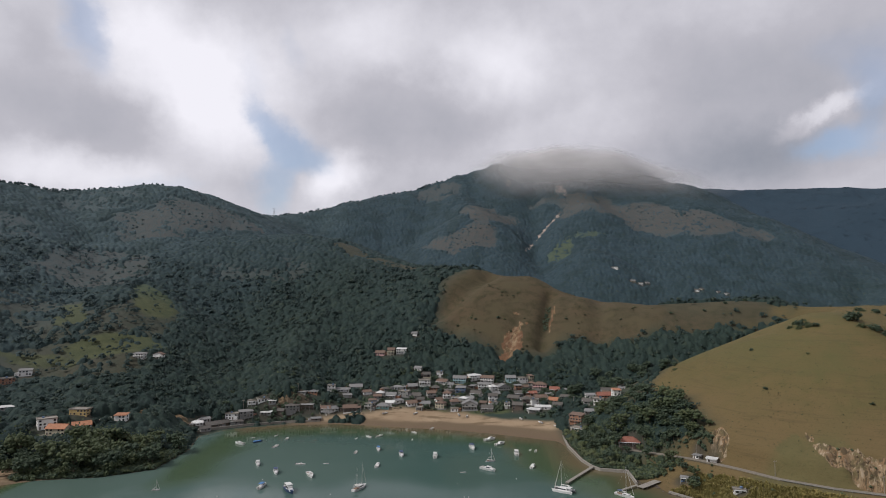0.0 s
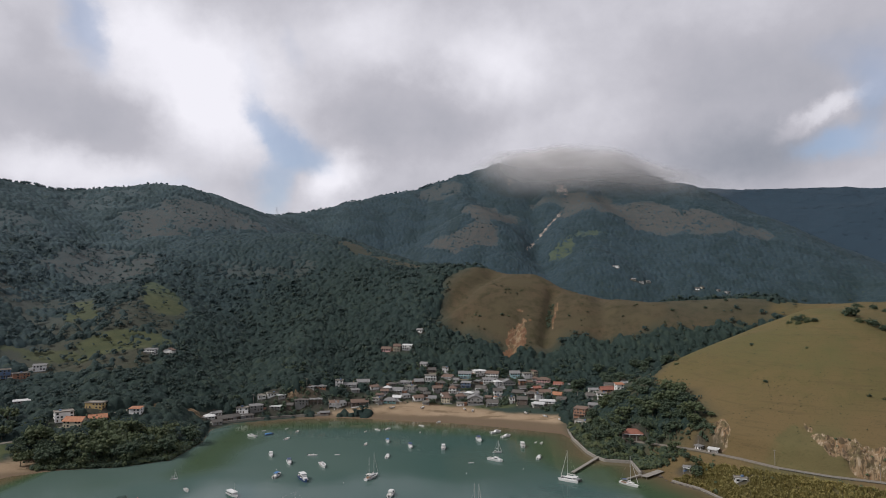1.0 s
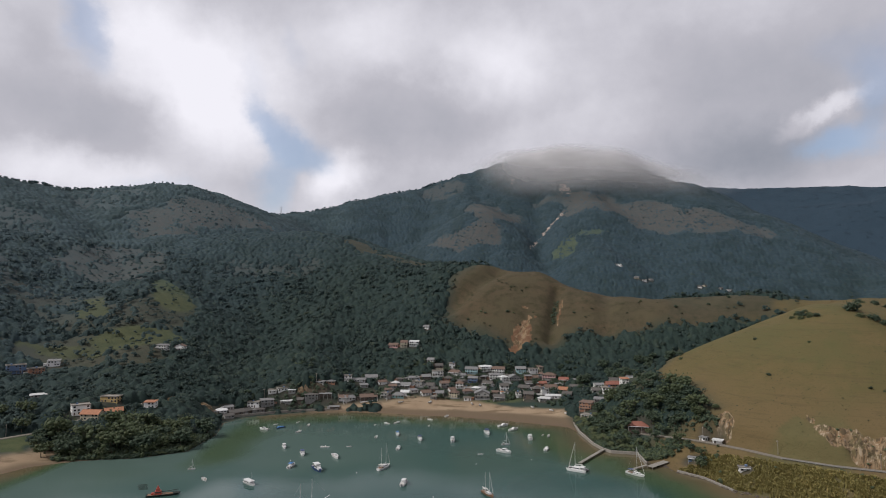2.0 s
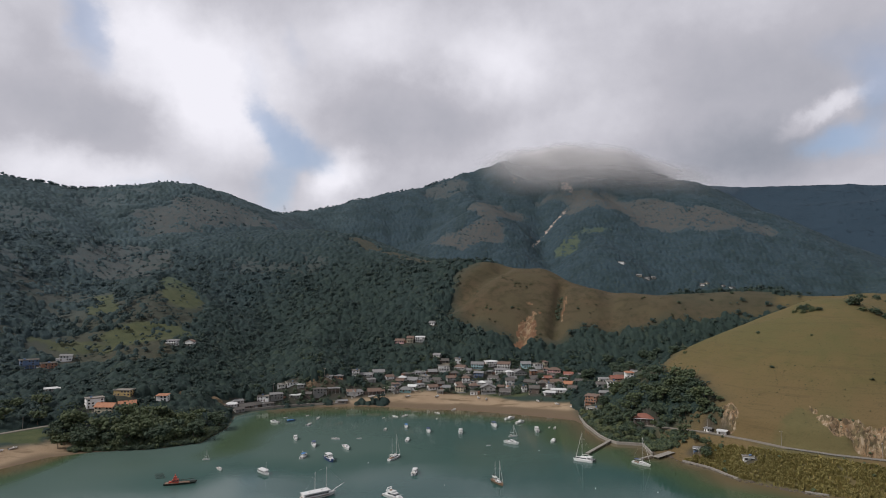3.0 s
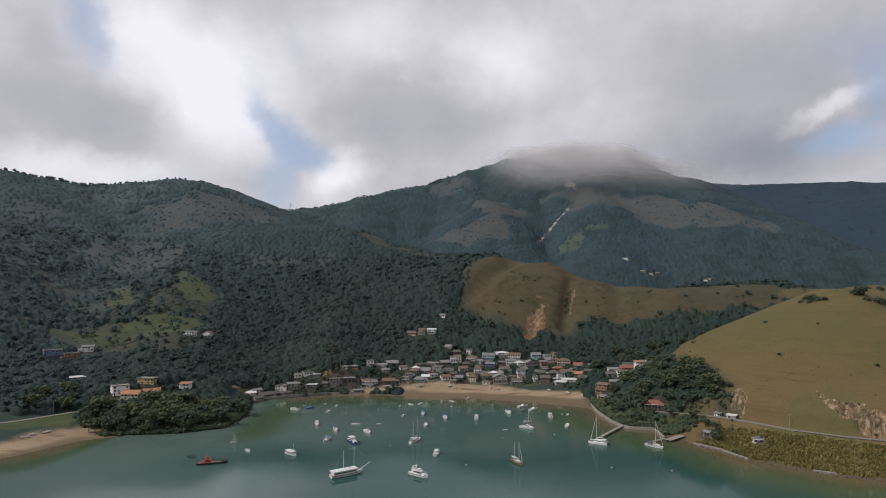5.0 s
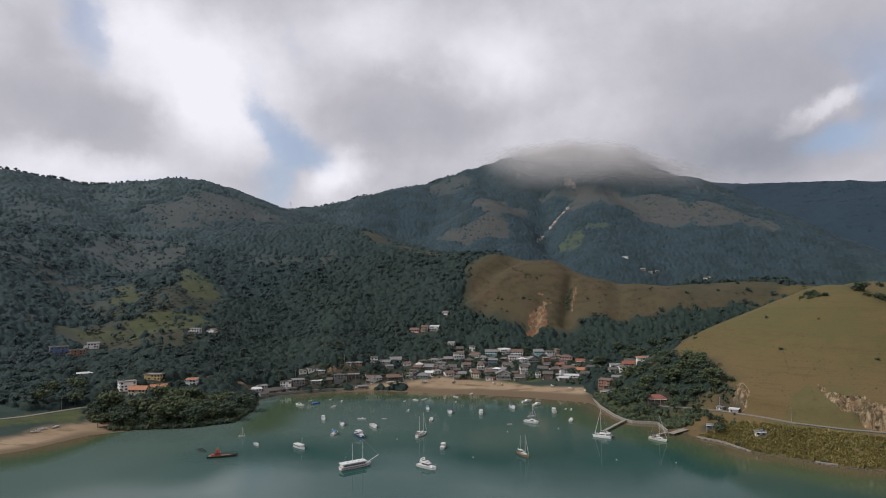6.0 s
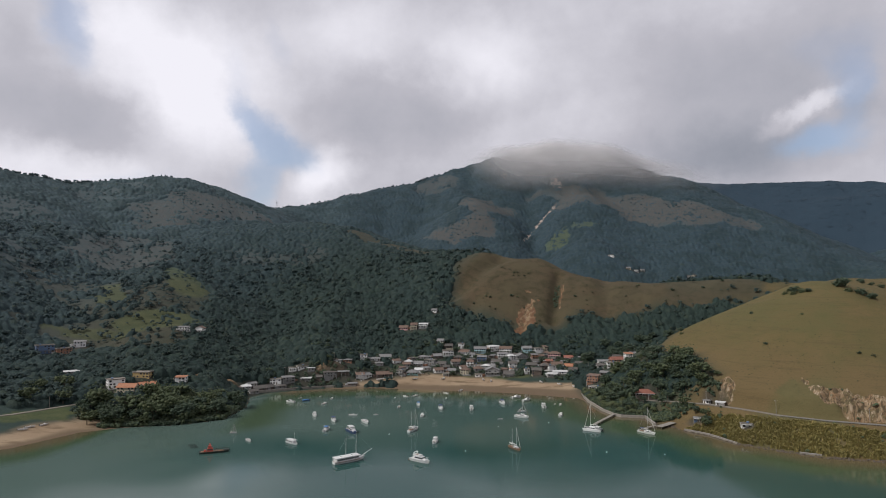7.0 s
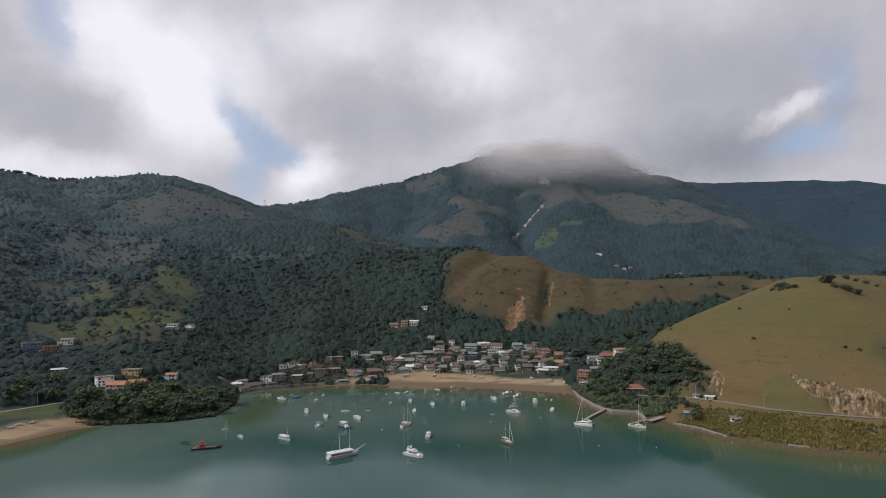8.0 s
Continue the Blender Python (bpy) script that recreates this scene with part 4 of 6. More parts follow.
def build_woods():
    rng = np.random.default_rng(5)
    fine, rough, far = crown_shapes(6, 12, 1, 1, 5, -0.1), crown_shapes(3, 10, 2, 1, 5, -0.6), crown_shapes(2, 8, 3, 1, 0, 0.0)
    # single trees that stand out of the canopy on the slopes above the bay
    x, y = scatter(30000, -900, 900, 400, 1000, lambda x, y: wooded(x, y) * in_view(x, y) * clear_of_houses(x, y, 3.5), 11)
    s = (1.8 + 3.0 * rng.uniform(0, 1, len(x)) ** 2) * (1 + 0.35 * fbm(x / 55, y / 55, 3, 14))
    crowd("forest", fine, np.stack([x, y, ground_height(x, y) + 1.2 + s * rng.uniform(0.3, 0.8, len(x))], -1), np.stack([s, s, s * rng.uniform(0.65, 1.0, len(x))], -1), FOREST,
          "dense dark green forest covering the slopes", "forest", 1, True, lie=0.5)
    canopy("forest_canopy", 5.6, np.radians(np.linspace(-42, 41, 900)), np.concatenate([np.geomspace(420, 1000, 320)[:-1], np.geomspace(1000, 2750, 380)]),
           "closed canopy of the forest on the slopes and the mountain", 31)
    x, y = scatter(9000, 700, 3200, 2300, 3900, lambda x, y: in_view(x, y, 0.95) * (ground_height(x, y) > 60), 13)
    s = rng.uniform(7, 12, len(x))
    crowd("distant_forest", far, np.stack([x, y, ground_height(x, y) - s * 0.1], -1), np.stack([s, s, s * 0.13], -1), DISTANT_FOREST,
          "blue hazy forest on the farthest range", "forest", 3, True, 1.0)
    # single trees standing up along the western skyline
    path, px, py = LEFT_CREST + MOUNTAIN[:5], [], []
    for (x0, y0, _), (x1, y1, _) in zip(path, path[1:]):
        f = rng.uniform(0, 1, 42)
        px.append(x0 + f * (x1 - x0) + rng.uniform(-16, 16, 42))
        py.append(y0 + f * (y1 - y0) + rng.uniform(-16, 16, 42))
    x, y = np.concatenate(px), np.concatenate(py)
    s = rng.uniform(1.8, 5.0, len(x))
    crowd("crest_trees", rough, np.stack([x, y, ground_height(x, y) + 1.8 + s * 0.8], -1), np.stack([s, s, s * rng.uniform(0.8, 1.3, len(x))], -1), FOREST, "dark trees along the skyline of the ridge", "trees", 21, True)
    x, y = scatter(5200, -800, 1000, 380, 1500, lambda x, y: bushy(x, y) * 0.16 * in_view(x, y) * clear_of_houses(x, y), 16)
    more = scatter(420, 0, 320, 715, 880, lambda x, y: (land_cover(x, y)[3] > 0.5) * (land_cover(x, y)[2] < 0.2) * smoothstep(-0.05, 0.35, fbm(x / 28, y / 28, 2, 63)), 20)
    x, y = np.concatenate([x, more[0]]), np.concatenate([y, more[1]])
    s = rng.uniform(0.5, 1.9, len(x)) ** 1.2
    crowd("shrubs", fine, np.stack([x, y, ground_height(x, y) + s * 0.2], -1), np.stack([s, s, s * 0.8], -1), SHRUB, "low dark shrubs strewn over dry pasture", "shrub", 6, True)
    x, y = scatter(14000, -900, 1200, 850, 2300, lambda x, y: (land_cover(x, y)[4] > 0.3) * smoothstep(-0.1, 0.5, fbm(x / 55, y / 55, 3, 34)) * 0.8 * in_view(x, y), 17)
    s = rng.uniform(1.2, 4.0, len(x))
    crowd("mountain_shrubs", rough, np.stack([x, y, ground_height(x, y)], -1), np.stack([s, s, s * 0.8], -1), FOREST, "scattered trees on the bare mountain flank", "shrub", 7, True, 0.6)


build_ground()
build_water()
# leaves coloured dark blue, with the haze of the far range put in
DISTANT_FOREST = foliage_material("haze_blue_leaves", (0.025, 0.043, 0.062), (0.029, 0.048, 0.067), (0.030, 0.049, 0.068), 0.1, 0.1)
SHRUB = foliage_material("shrub_leaves", (0.024, 0.034, 0.016), (0.05, 0.062, 0.028), (0.08, 0.08, 0.035), 0.3)
build_woods()


# ---- cloud lying on the mountain ----
def cloud_material():
    m = bpy.data.materials.new("cloud_mist")
    m.use_nodes = True
    t = Tree(m.node_tree)
    pos = t.node("ShaderNodeNewGeometry").outputs["Position"]
    curl = t.noise(pos, 0.004, 3, 0.5)
    thick = t.math("MULTIPLY", attribute(t, "thickness"), t.span(curl, 0.3, 0.65, 0.75, 1.0))
    white, lit_through, both = t.node("ShaderNodeBsdfDiffuse"), t.node("ShaderNodeBsdfTranslucent"), t.node("ShaderNodeMixShader")
    white.inputs[0].default_value = lit_through.inputs[0].default_value = (0.82, 0.80, 0.80, 1)
    both.inputs[0].default_value = 0.6
    t.link(white.outputs[0], both.inputs[1])
    t.link(lit_through.outputs[0], both.inputs[2])
    clear, mixed, out = t.node("ShaderNodeBsdfTransparent"), t.node("ShaderNodeMixShader"), t.node("ShaderNodeOutputMaterial")
    t.link(thick, mixed.inputs[0])
    t.link(clear.outputs[0], mixed.inputs[1])
    t.link(both.outputs[0], mixed.inputs[2])
    t.link(mixed.outputs[0], out.inputs[0])
    return m


def soften(v, times=4):
    for _ in range(times):
        for axis in (0, 1):
            edge = np.concatenate([np.take(v, [0], axis), v, np.take(v, [-1], axis)], axis)
            v = (np.delete(edge, (0, 1), axis) + 2 * v + np.delete(edge, (-1, -2), axis)) / 4
    return v


def build_cloud():
    """A bank of mist in four leaves that lie close on the summit and part from it above."""
    ways, highs, reach = np.radians(np.linspace(2, 31, 80)), np.linspace(0, 1, 40), np.linspace(1500, 2900, 160)
    pr, pa = np.meshgrid(reach, ways, indexing="ij")
    profile = ground_height(-25 + pr * np.sin(pa), -25 + pr * np.cos(pa))
    verts, faces, values = [], [], []
    for k in range(4):
        h, a = np.meshgrid(highs, ways, indexing="ij")
        deg = np.degrees(a)
        z = 400 + h * 400
        first = np.argmax(profile[None] >= z[:, None, :], 1)
        crest = np.broadcast_to(np.argmax(profile, 0)[None], first.shape)
        over = np.maximum(z - profile.max(0)[None], 0)
        r = soften(reach[np.where(first > 0, np.minimum(first, crest), crest)] + 3.0 * over, 6) - 30 - 32 * k + 10 * fbm(a * 10, h * 6, 2, 40 + k)
        x, y = -25 + r * np.sin(a), -25 + r * np.cos(a)
        base = 412 + 16 * k + 3.0 * np.maximum(9 - deg, 0) - 1.5 * np.maximum(deg - 16, 0)
        body = smoothstep(0, 200, z - base + 34 * fbm(x / 120, z / 70, 4, 60 + k))
        body *= smoothstep(130, -25, over + 40 * fbm(x / 170, k + 0 * z, 3, 70 + k))
        body *= smoothstep(4.0, 9.5, deg + 1.5 * fbm(z / 70, a * 8, 3, 80 + k)) * smoothstep(30, 21, deg + 1.5 * fbm(z / 90, a * 8, 3, 84 + k))
        values.append(np.clip(body, 0, 1) * 0.68)
        f = grid_faces(len(highs), len(ways))
        f = f[(values[-1].ravel()[f].max(1) > 0.01)]
        faces.append(f + len(highs) * len(ways) * k)
        verts.append(np.stack([x, y, z], -1).reshape(-1, 3))
    ob = mesh_object("cloud_bank", np.concatenate(verts), np.concatenate(faces), cloud_material())
    vertex_value(ob, "thickness", np.concatenate([v.ravel() for v in values]))
    tagged(ob, "soft grey cloud lying over the mountain summit", "cloud", kind="stuff")


build_cloud()


# ---- houses ----
def window_meshes():
    made = {}
    for name, wide, high in (("window", 1.5, 1.3), ("door", 0.95, 2.1)):
        bm = bmesh.new()
        for x0, x1, z0, z1 in ((-wide / 2 - 0.09, -wide / 2, 0, high), (wide / 2, wide / 2 + 0.09, 0, high), (-wide / 2 - 0.09, wide / 2 + 0.09, high, high + 0.09),
                               (-wide / 2 - 0.14, wide / 2 + 0.14, -0.09, 0)):
            box(bm, x0, x1, -0.09, 0.03, z0, z1)
        frame_mesh = bpy.data.meshes.new(name)
        bm.to_mesh(frame_mesh)
        bm.free()
        frame_mesh.materials.append(WHITE_TRIM)
        bm = block(-wide / 2, wide / 2, -0.03, 0.02, 0, high)
        leaf_mesh = bpy.data.meshes.new("pane")
        bm.to_mesh(leaf_mesh)
        bm.free()
        leaf_mesh.materials.append(GLASS if name == "window" else WALLS["brown"])
        made[name] = frame_mesh, leaf_mesh
    return made


OPENINGS = window_meshes()


def opening(kind, parent, x, y, z, turn):
    outer, inner = OPENINGS[kind]
    ob = shared(kind, outer, parent, pose(x, y, z, 0, 0, turn))
    shared("pane" if kind == "window" else "door_leaf", inner, ob)


def roof_mesh(form, w, d, h):
    """A roof over walls w by d whose eaves are at h, with overhang and thickness."""
    bm, o, t = bmesh.new(), 0.7, 0.16
    x, y = w / 2 + o, d / 2 + o
    rise = 0.33 * d
    if form == "gable":
        slab(bm, [(-x, -y, h - 0.1), (x, -y, h - 0.1), (x, 0, h + rise), (-x, 0, h + rise)], t)
        slab(bm, [(-x, 0, h + rise), (x, 0, h + rise), (x, y, h - 0.1), (-x, y, h - 0.1)], t)
        box(bm, -x, x, -0.14, 0.14, h + rise - 0.06, h + rise + 0.1)
    elif form == "gable2":
        rise = 0.24 * w
        slab(bm, [(-x, -y, h - 0.1), (0, -y, h + rise), (0, y, h + rise), (-x, y, h - 0.1)], t)
        slab(bm, [(0, -y, h + rise), (x, -y, h - 0.1), (x, y, h - 0.1), (0, y, h + rise)], t)
        box(bm, -0.14, 0.14, -y, y, h + rise - 0.06, h + rise + 0.1)
    elif form == "hip":
        k = max(w - d, 0.4) / 2
        slab(bm, [(-x, -y, h), (x, -y, h), (k, 0, h + rise), (-k, 0, h + rise)], t)
        slab(bm, [(x, y, h), (-x, y, h), (-k, 0, h + rise), (k, 0, h + rise)], t)
        slab(bm, [(x, -y, h), (x, y, h), (k, 0, h + rise)], t)
        slab(bm, [(-x, y, h), (-x, -y, h), (-k, 0, h + rise)], t)
        box(bm, -k, k, -0.14, 0.14, h + rise - 0.08, h + rise + 0.1)
    elif form == "shed":
        slab(bm, [(-x, -y, h + 0.1), (x, -y, h + 0.1), (x, y, h + 0.12 * d + 0.2), (-x, y, h + 0.12 * d + 0.2)], t)
    else:
        box(bm, -x + 0.25, x - 0.25, -y + 0.25, y - 0.25, h, h + 0.2)
        for x0, x1, y0, y1 in ((-x + 0.25, x - 0.25, -y + 0.25, -y + 0.45), (-x + 0.25, x - 0.25, y - 0.45, y - 0.25), (-x + 0.25, -x + 0.45, -y + 0.45, y - 0.45),
                               (x - 0.45, x - 0.25, -y + 0.45, y - 0.45)):
            box(bm, x0, x1, y0, y1, h + 0.2, h + 0.75)
    return bm


def wall_mesh(form, w, d, h):
    """The walls, from footings below the ground to the roof's underside."""
    bm = block(-w / 2, w / 2, -d / 2, d / 2, -4.0, h - 0.12)
    if form in ("gable", "gable2"):
        rise = (0.33 * d if form == "gable" else 0.24 * w) - 0.3
        for s in (-1, 1):
            a, b = (s * w / 2, s * (w / 2 - 0.2)) if form == "gable" else (s * d / 2, s * (d / 2 - 0.2))
            span = d / 2 if form == "gable" else w / 2
            pts = [(-span, h - 0.12), (span, h - 0.12), (0, h + rise)]
            rings = [[bm.verts.new((c, p, z) if form == "gable" else (p, c, z)) for p, z in pts] for c in (a, b)]
            bm.faces.new(rings[0])
            bm.faces.new(rings[1][::-1])
            for i in range(3):
                j = (i + 1) % 3
                bm.faces.new((rings[0][i], rings[1][i], rings[1][j], rings[0][j]))
        bmesh.ops.recalc_face_normals(bm, faces=bm.faces)
    if form == "shed":
        box(bm, -w / 2, w / 2, d / 2 - 0.2, d / 2, h - 0.12, h + 0.12 * d - 0.1)
    return bm


def build_house(x, y, turn, w, d, storeys, wall, roof, form, rng):
    turn += rng.uniform(-24, 24)
    h = 2.5 * storeys + 0.1
    c, s = math.cos(radians(turn)), math.sin(radians(turn))
    corners = [(x + a * w / 2 * c - b * d / 2 * s, y + a * w / 2 * s + b * d / 2 * c) for a in (-1, 1) for b in (-1, 1)]
    levels = ground_height([p[0] for p in corners], [p[1] for p in corners])
    base = float(levels.min() * 0.75 + levels.max() * 0.25)
    house = new("house")
    house.matrix_world = pose(x, y, base, 0, 0, turn)
    part("wall", wall_mesh(form, w, d, h), WALLS[wall], house)
    part("roof", roof_mesh(form, w, d, h), ROOFS[roof] if form != "flat" or roof in ("orange", "red") else CONCRETE, house)
    count = max(2, int(w / 2.7))
    for level in range(storeys):
        z = 0.85 + 2.5 * level
        doorway = rng.randrange(count) if level == 0 else -1
        for i in range(count):
            at = (i + 0.5) / count * w - w / 2
            if i == doorway:
                opening("door", house, at, -d / 2, 0.05, 0)
            elif rng.random() < 0.72:
                opening("window", house, at + rng.uniform(-0.3, 0.3), -d / 2, z + rng.uniform(-0.1, 0.15), 0)
        for sx in (-1, 1):
            for k in range(2 if d > 7 else 1):
                opening("window", house, sx * w / 2, (k + 0.5) / (2 if d > 7 else 1) * d - d / 2, z, 90 * sx)
    porch = storeys > 1 and rng.random() < 0.6 or storeys == 1 and rng.random() < 0.45
    words = "%s house" % {1: "single-storey", 2: "two-storey", 3: "three-storey"}[storeys]
    if porch:
        z = 2.6 if storeys > 1 else 2.4
        floor_bm = block(-w / 2, w / 2, -d / 2 - 1.7, -d / 2 - 0.06, z - 0.12, z + 0.05)
        part("balcony" if storeys > 1 else "porch_roof", floor_bm, CONCRETE if storeys > 1 else ROOFS["pale" if rng.random() < 0.4 else roof], house)
        if storeys > 1:
            rail = bmesh.new()
            box(rail, -w / 2, w / 2, -d / 2 - 1.7, -d / 2 - 1.6, z + 0.05, z + 0.95)
            for sx in (-1, 1):
                box(rail, sx * w / 2 - 0.05, sx * w / 2 + 0.05, -d / 2 - 1.6, -d / 2 - 0.06, z + 0.05, z + 0.95)
            part("railing", rail, WALLS[wall], house)
        posts = max(2, int(w / 4) + 1)
        for k in range(posts):
            px = -w / 2 + 0.15 + k * (w - 0.3) / (posts - 1)
            part("post", block(px - 0.12, px + 0.12, -d / 2 - 1.65, -d / 2 - 1.41, -3.0, z - 0.12), WHITE_TRIM, house)
        words += " with a balcony" if storeys > 1 else " with a porch"
    if w > 7 and y > 560 and rng.random() < 0.5:
        # a lean-to at one end
        side, long, deep, high = rng.choice((-1, 1)), rng.uniform(2.2, 3.8), d * rng.uniform(0.5, 0.8), 2.3
        x0, x1 = sorted((side * (w / 2 - 0.05), side * (w / 2 + long)))
        annex = part("annex", block(x0, x1, -deep / 2, deep / 2, -4.0, high), WALLS[rng.choice(("white", "grey", "brick", wall))], house)
        low, tall = high + 0.1, high + 0.75
        za, zb = (tall, low) if side > 0 else (low, tall)
        sheet = slab(bmesh.new(), [(x0 - 0.3, -deep / 2 - 0.4, za), (x1 + 0.3, -deep / 2 - 0.4, zb), (x1 + 0.3, deep / 2 + 0.4, zb), (x0 - 0.3, deep / 2 + 0.4, za)], 0.12)
        part("annex_roof", sheet, ROOFS[rng.choice(("pale", "grey", "dark", "orange", "brown"))], annex)
        shared("window", OPENINGS["window"][0], annex, pose((x0 + x1) / 2, -deep / 2, 0.9))
    if form == "flat" and rng.random() < 0.6:
        tx, ty = rng.uniform(-w / 4, w / 4), d / 5
        tank = part("water_tank", bar((tx, ty, h + 0.2), (tx, ty, h + 1.3), 0.8, 0.95, 10), WALLS["blue"], house, "blue plastic water tank")
        part("tank_lid", bar((tx, ty, h + 1.3), (tx, ty, h + 1.5), 1.0, 0.4, 10), WALLS["blue"], tank)
    wall_words = {"white": "white", "cream": "cream", "grey": "grey", "aqua": "aqua", "cyan": "pale blue", "pink": "pink", "ochre": "ochre yellow", "brick": "bare brick",
                  "blue": "blue", "brown": "brown boarded", "orange": "salmon"}[wall]
    top = "a flat concrete roof" if form == "flat" else "a %s roof" % ROOF_WORDS[roof]
    tagged(house, "%s %s under %s" % (wall_words, words, top), "house", "village houses")


def build_village():
    rng = random.Random(7)
    for h in HOUSES:
        build_house(*h, rng)


build_village()


# ---- boats ----
GELCOAT = painted("white_gelcoat", (0.70, 0.69, 0.67), 0.3, 0.2, 0.6)
TEAK = painted("oiled_teak", (0.22, 0.13, 0.075), 0.6, 0.4, 1.0)
NAVY = painted("navy_paint", (0.03, 0.055, 0.14), 0.4, 0.3)
SKY_BLUE = painted("blue_tarp", (0.07, 0.19, 0.42), 0.7, 0.3)
SMOKED = painted("smoked_screen", (0.02, 0.024, 0.028), 0.12, 0.1)
RED = painted("red_paint", (0.42, 0.075, 0.045), 0.55, 0.4)
TAR = painted("black_green_paint", (0.030, 0.042, 0.034), 0.6, 0.4)
ALLOY = painted("mast_alloy", (0.66, 0.65, 0.62), 0.35, 0.2, 0.8, 0.3)
CANVAS = painted("pale_canvas", (0.55, 0.53, 0.49), 0.85, 0.3)
BLACK = painted("black_rubber", (0.02, 0.02, 0.02), 0.6, 0.2)


def hull_mesh(length, beam, free, draft=0.5, stern=0.8, flare=0.72, stations=9):
    """A boat's hull with its bow to +x, the waterline at z = 0 and a sunk deck."""
    bm, rows = bmesh.new(), []
    for i in range(stations):
        s = i / (stations - 1)
        x = (s - 0.5) * length
        full = (stern + (1 - stern) * min(1, s / 0.35)) if s < 0.35 else max(0.02, 1 - ((s - 0.35) / 0.65) ** 2.3)
        half, sheer = beam / 2 * full, free * (0.9 + 0.45 * max(0, s - 0.3) ** 1.4)
        keel = -draft * (1 - max(0, s - 0.6) / 0.4 * 0.9)
        back = 0.06 * length * max(0, s - 0.75) / 0.25
        pts = [(half, sheer), (half * flare, 0.0), (half * 0.45, keel * 0.75), (0, keel), (-half * 0.45, keel * 0.75), (-half * flare, 0.0), (-half, sheer)]
        rows.append([bm.verts.new((x - back * (1 - max(0, z) / sheer), y, z)) for y, z in pts])
    for a, b in zip(rows, rows[1:]):
        for k in range(6):
            bm.faces.new((a[k], a[k + 1], b[k + 1], b[k]))
    bm.faces.new(rows[0][::-1])
    inner = [[bm.verts.new((r[0].co.x, r[0].co.y * 0.9, r[0].co.z)) for r in rows], [bm.verts.new((r[6].co.x, r[6].co.y * 0.9, r[6].co.z)) for r in rows]]
    low = [[bm.verts.new((v.co.x, v.co.y, v.co.z - 0.22)) for v in side] for side in inner]
    for i in range(stations - 1):
        bm.faces.new((rows[i][0], rows[i + 1][0], inner[0][i + 1], inner[0][i]))
        bm.faces.new((rows[i][6], inner[1][i], inner[1][i + 1], rows[i + 1][6]))
        bm.faces.new((inner[0][i], inner[0][i + 1], low[0][i + 1], low[0][i]))
        bm.faces.new((inner[1][i], low[1][i], low[1][i + 1], inner[1][i + 1]))
        bm.faces.new((low[0][i], low[0][i + 1], low[1][i + 1], low[1][i]))
    bmesh.ops.recalc_face_normals(bm, faces=bm.faces)
    return bm


def boat(name, length, beam, free, paint, **shape):
    ob = new(name)
    part("hull", hull_mesh(length, beam, free, **shape), paint, ob, smooth=False)
    return ob


def add_outboard(ob, x, z):
    motor_bm = block(x - 0.5, x, -0.22, 0.22, z, z + 0.55, 0.06)
    box(motor_bm, x - 0.32, x - 0.12, -0.09, 0.09, -0.5, z)
    part("outboard_motor", motor_bm, BLACK, ob)


def add_mast(ob, x, z, high, r=0.13, boom=4.0):
    mast = part("mast", bar((x, 0, z), (x, 0, z + high), r, r * 0.7), ALLOY, ob)
    spread = bmesh.new()
    pole(spread, (x, -0.9, z + high * 0.62), (x, 0.9, z + high * 0.62), 0.05)
    part("spreader", spread, ALLOY, mast)
    if boom:
        part("boom", bar((x, 0, z + 1.4), (x - boom, 0, z + 1.5), 0.09), ALLOY, mast)
        part("furled_sail", bar((x - 0.2, 0, z + 1.62), (x - boom + 0.3, 0, z + 1.66), 0.2, 0.14), CANVAS, mast)
    return mast


def stays(ob, points, r=0.014):
    for a, b in points:
        part("stay", bar(a, b, r, sides=4), ALLOY, ob)


def cabin_cruiser(length=8.0, paint=GELCOAT, stripe=None, canopy=True):
    k = length / 8.0
    ob = boat("motorboat", length, 2.7 * k, 1.05 * k, paint)
    part("foredeck", block(0.3 * k, 3.0 * k, -0.85 * k, 0.85 * k, 0.7 * k, 1.32 * k, 0.3 * k), GELCOAT, ob)
    part("cabin", block(-0.9 * k, 1.5 * k, -0.95 * k, 0.95 * k, 0.7 * k, 1.75 * k, 0.18 * k), GELCOAT, ob)
    part("windscreen", block(-0.6 * k, 1.38 * k, -0.98 * k, 0.98 * k, 1.28 * k, 1.62 * k, 0.13 * k), SMOKED, ob)
    part("seat", block(-3.4 * k, -2.7 * k, -0.9 * k, 0.9 * k, 0.7 * k, 1.15 * k), CANVAS, ob)
    if canopy:
        part("hardtop", block(-2.4 * k, 0.9 * k, -1.02 * k, 1.02 * k, 2.2 * k, 2.32 * k, 0.08), stripe or GELCOAT, ob)
        for px in (-2.3, 0.5):
            for py in (-0.9, 0.9):
                part("strut", bar((px * k, py * k, 0.9 * k), (px * k, py * k, 2.2 * k), 0.05), ALLOY, ob)
    add_outboard(ob, -length / 2, 0.7 * k)
    return ob


def open_launch(length=6.0, paint=GELCOAT, cover=None):
    k = length / 6.0
    ob = boat("launch", length, 2.0 * k, 0.7 * k, paint, draft=0.35)
    if cover:
        part("cover", block(-2.6 * k, 1.6 * k, -0.88 * k, 0.88 * k, 0.5 * k, 1.0 * k, 0.3 * k), cover, ob)
    else:
        for px in (-1.9, -0.4, 1.0):
            part("thwart", block((px - 0.16) * k, (px + 0.16) * k, -0.82 * k, 0.82 * k, 0.48 * k, 0.56 * k), TEAK, ob)
        part("console", block(-0.1 * k, 0.5 * k, -0.35 * k, 0.35 * k, 0.44 * k, 1.25 * k, 0.08), GELCOAT, ob)
    add_outboard(ob, -length / 2, 0.4 * k)
    return ob


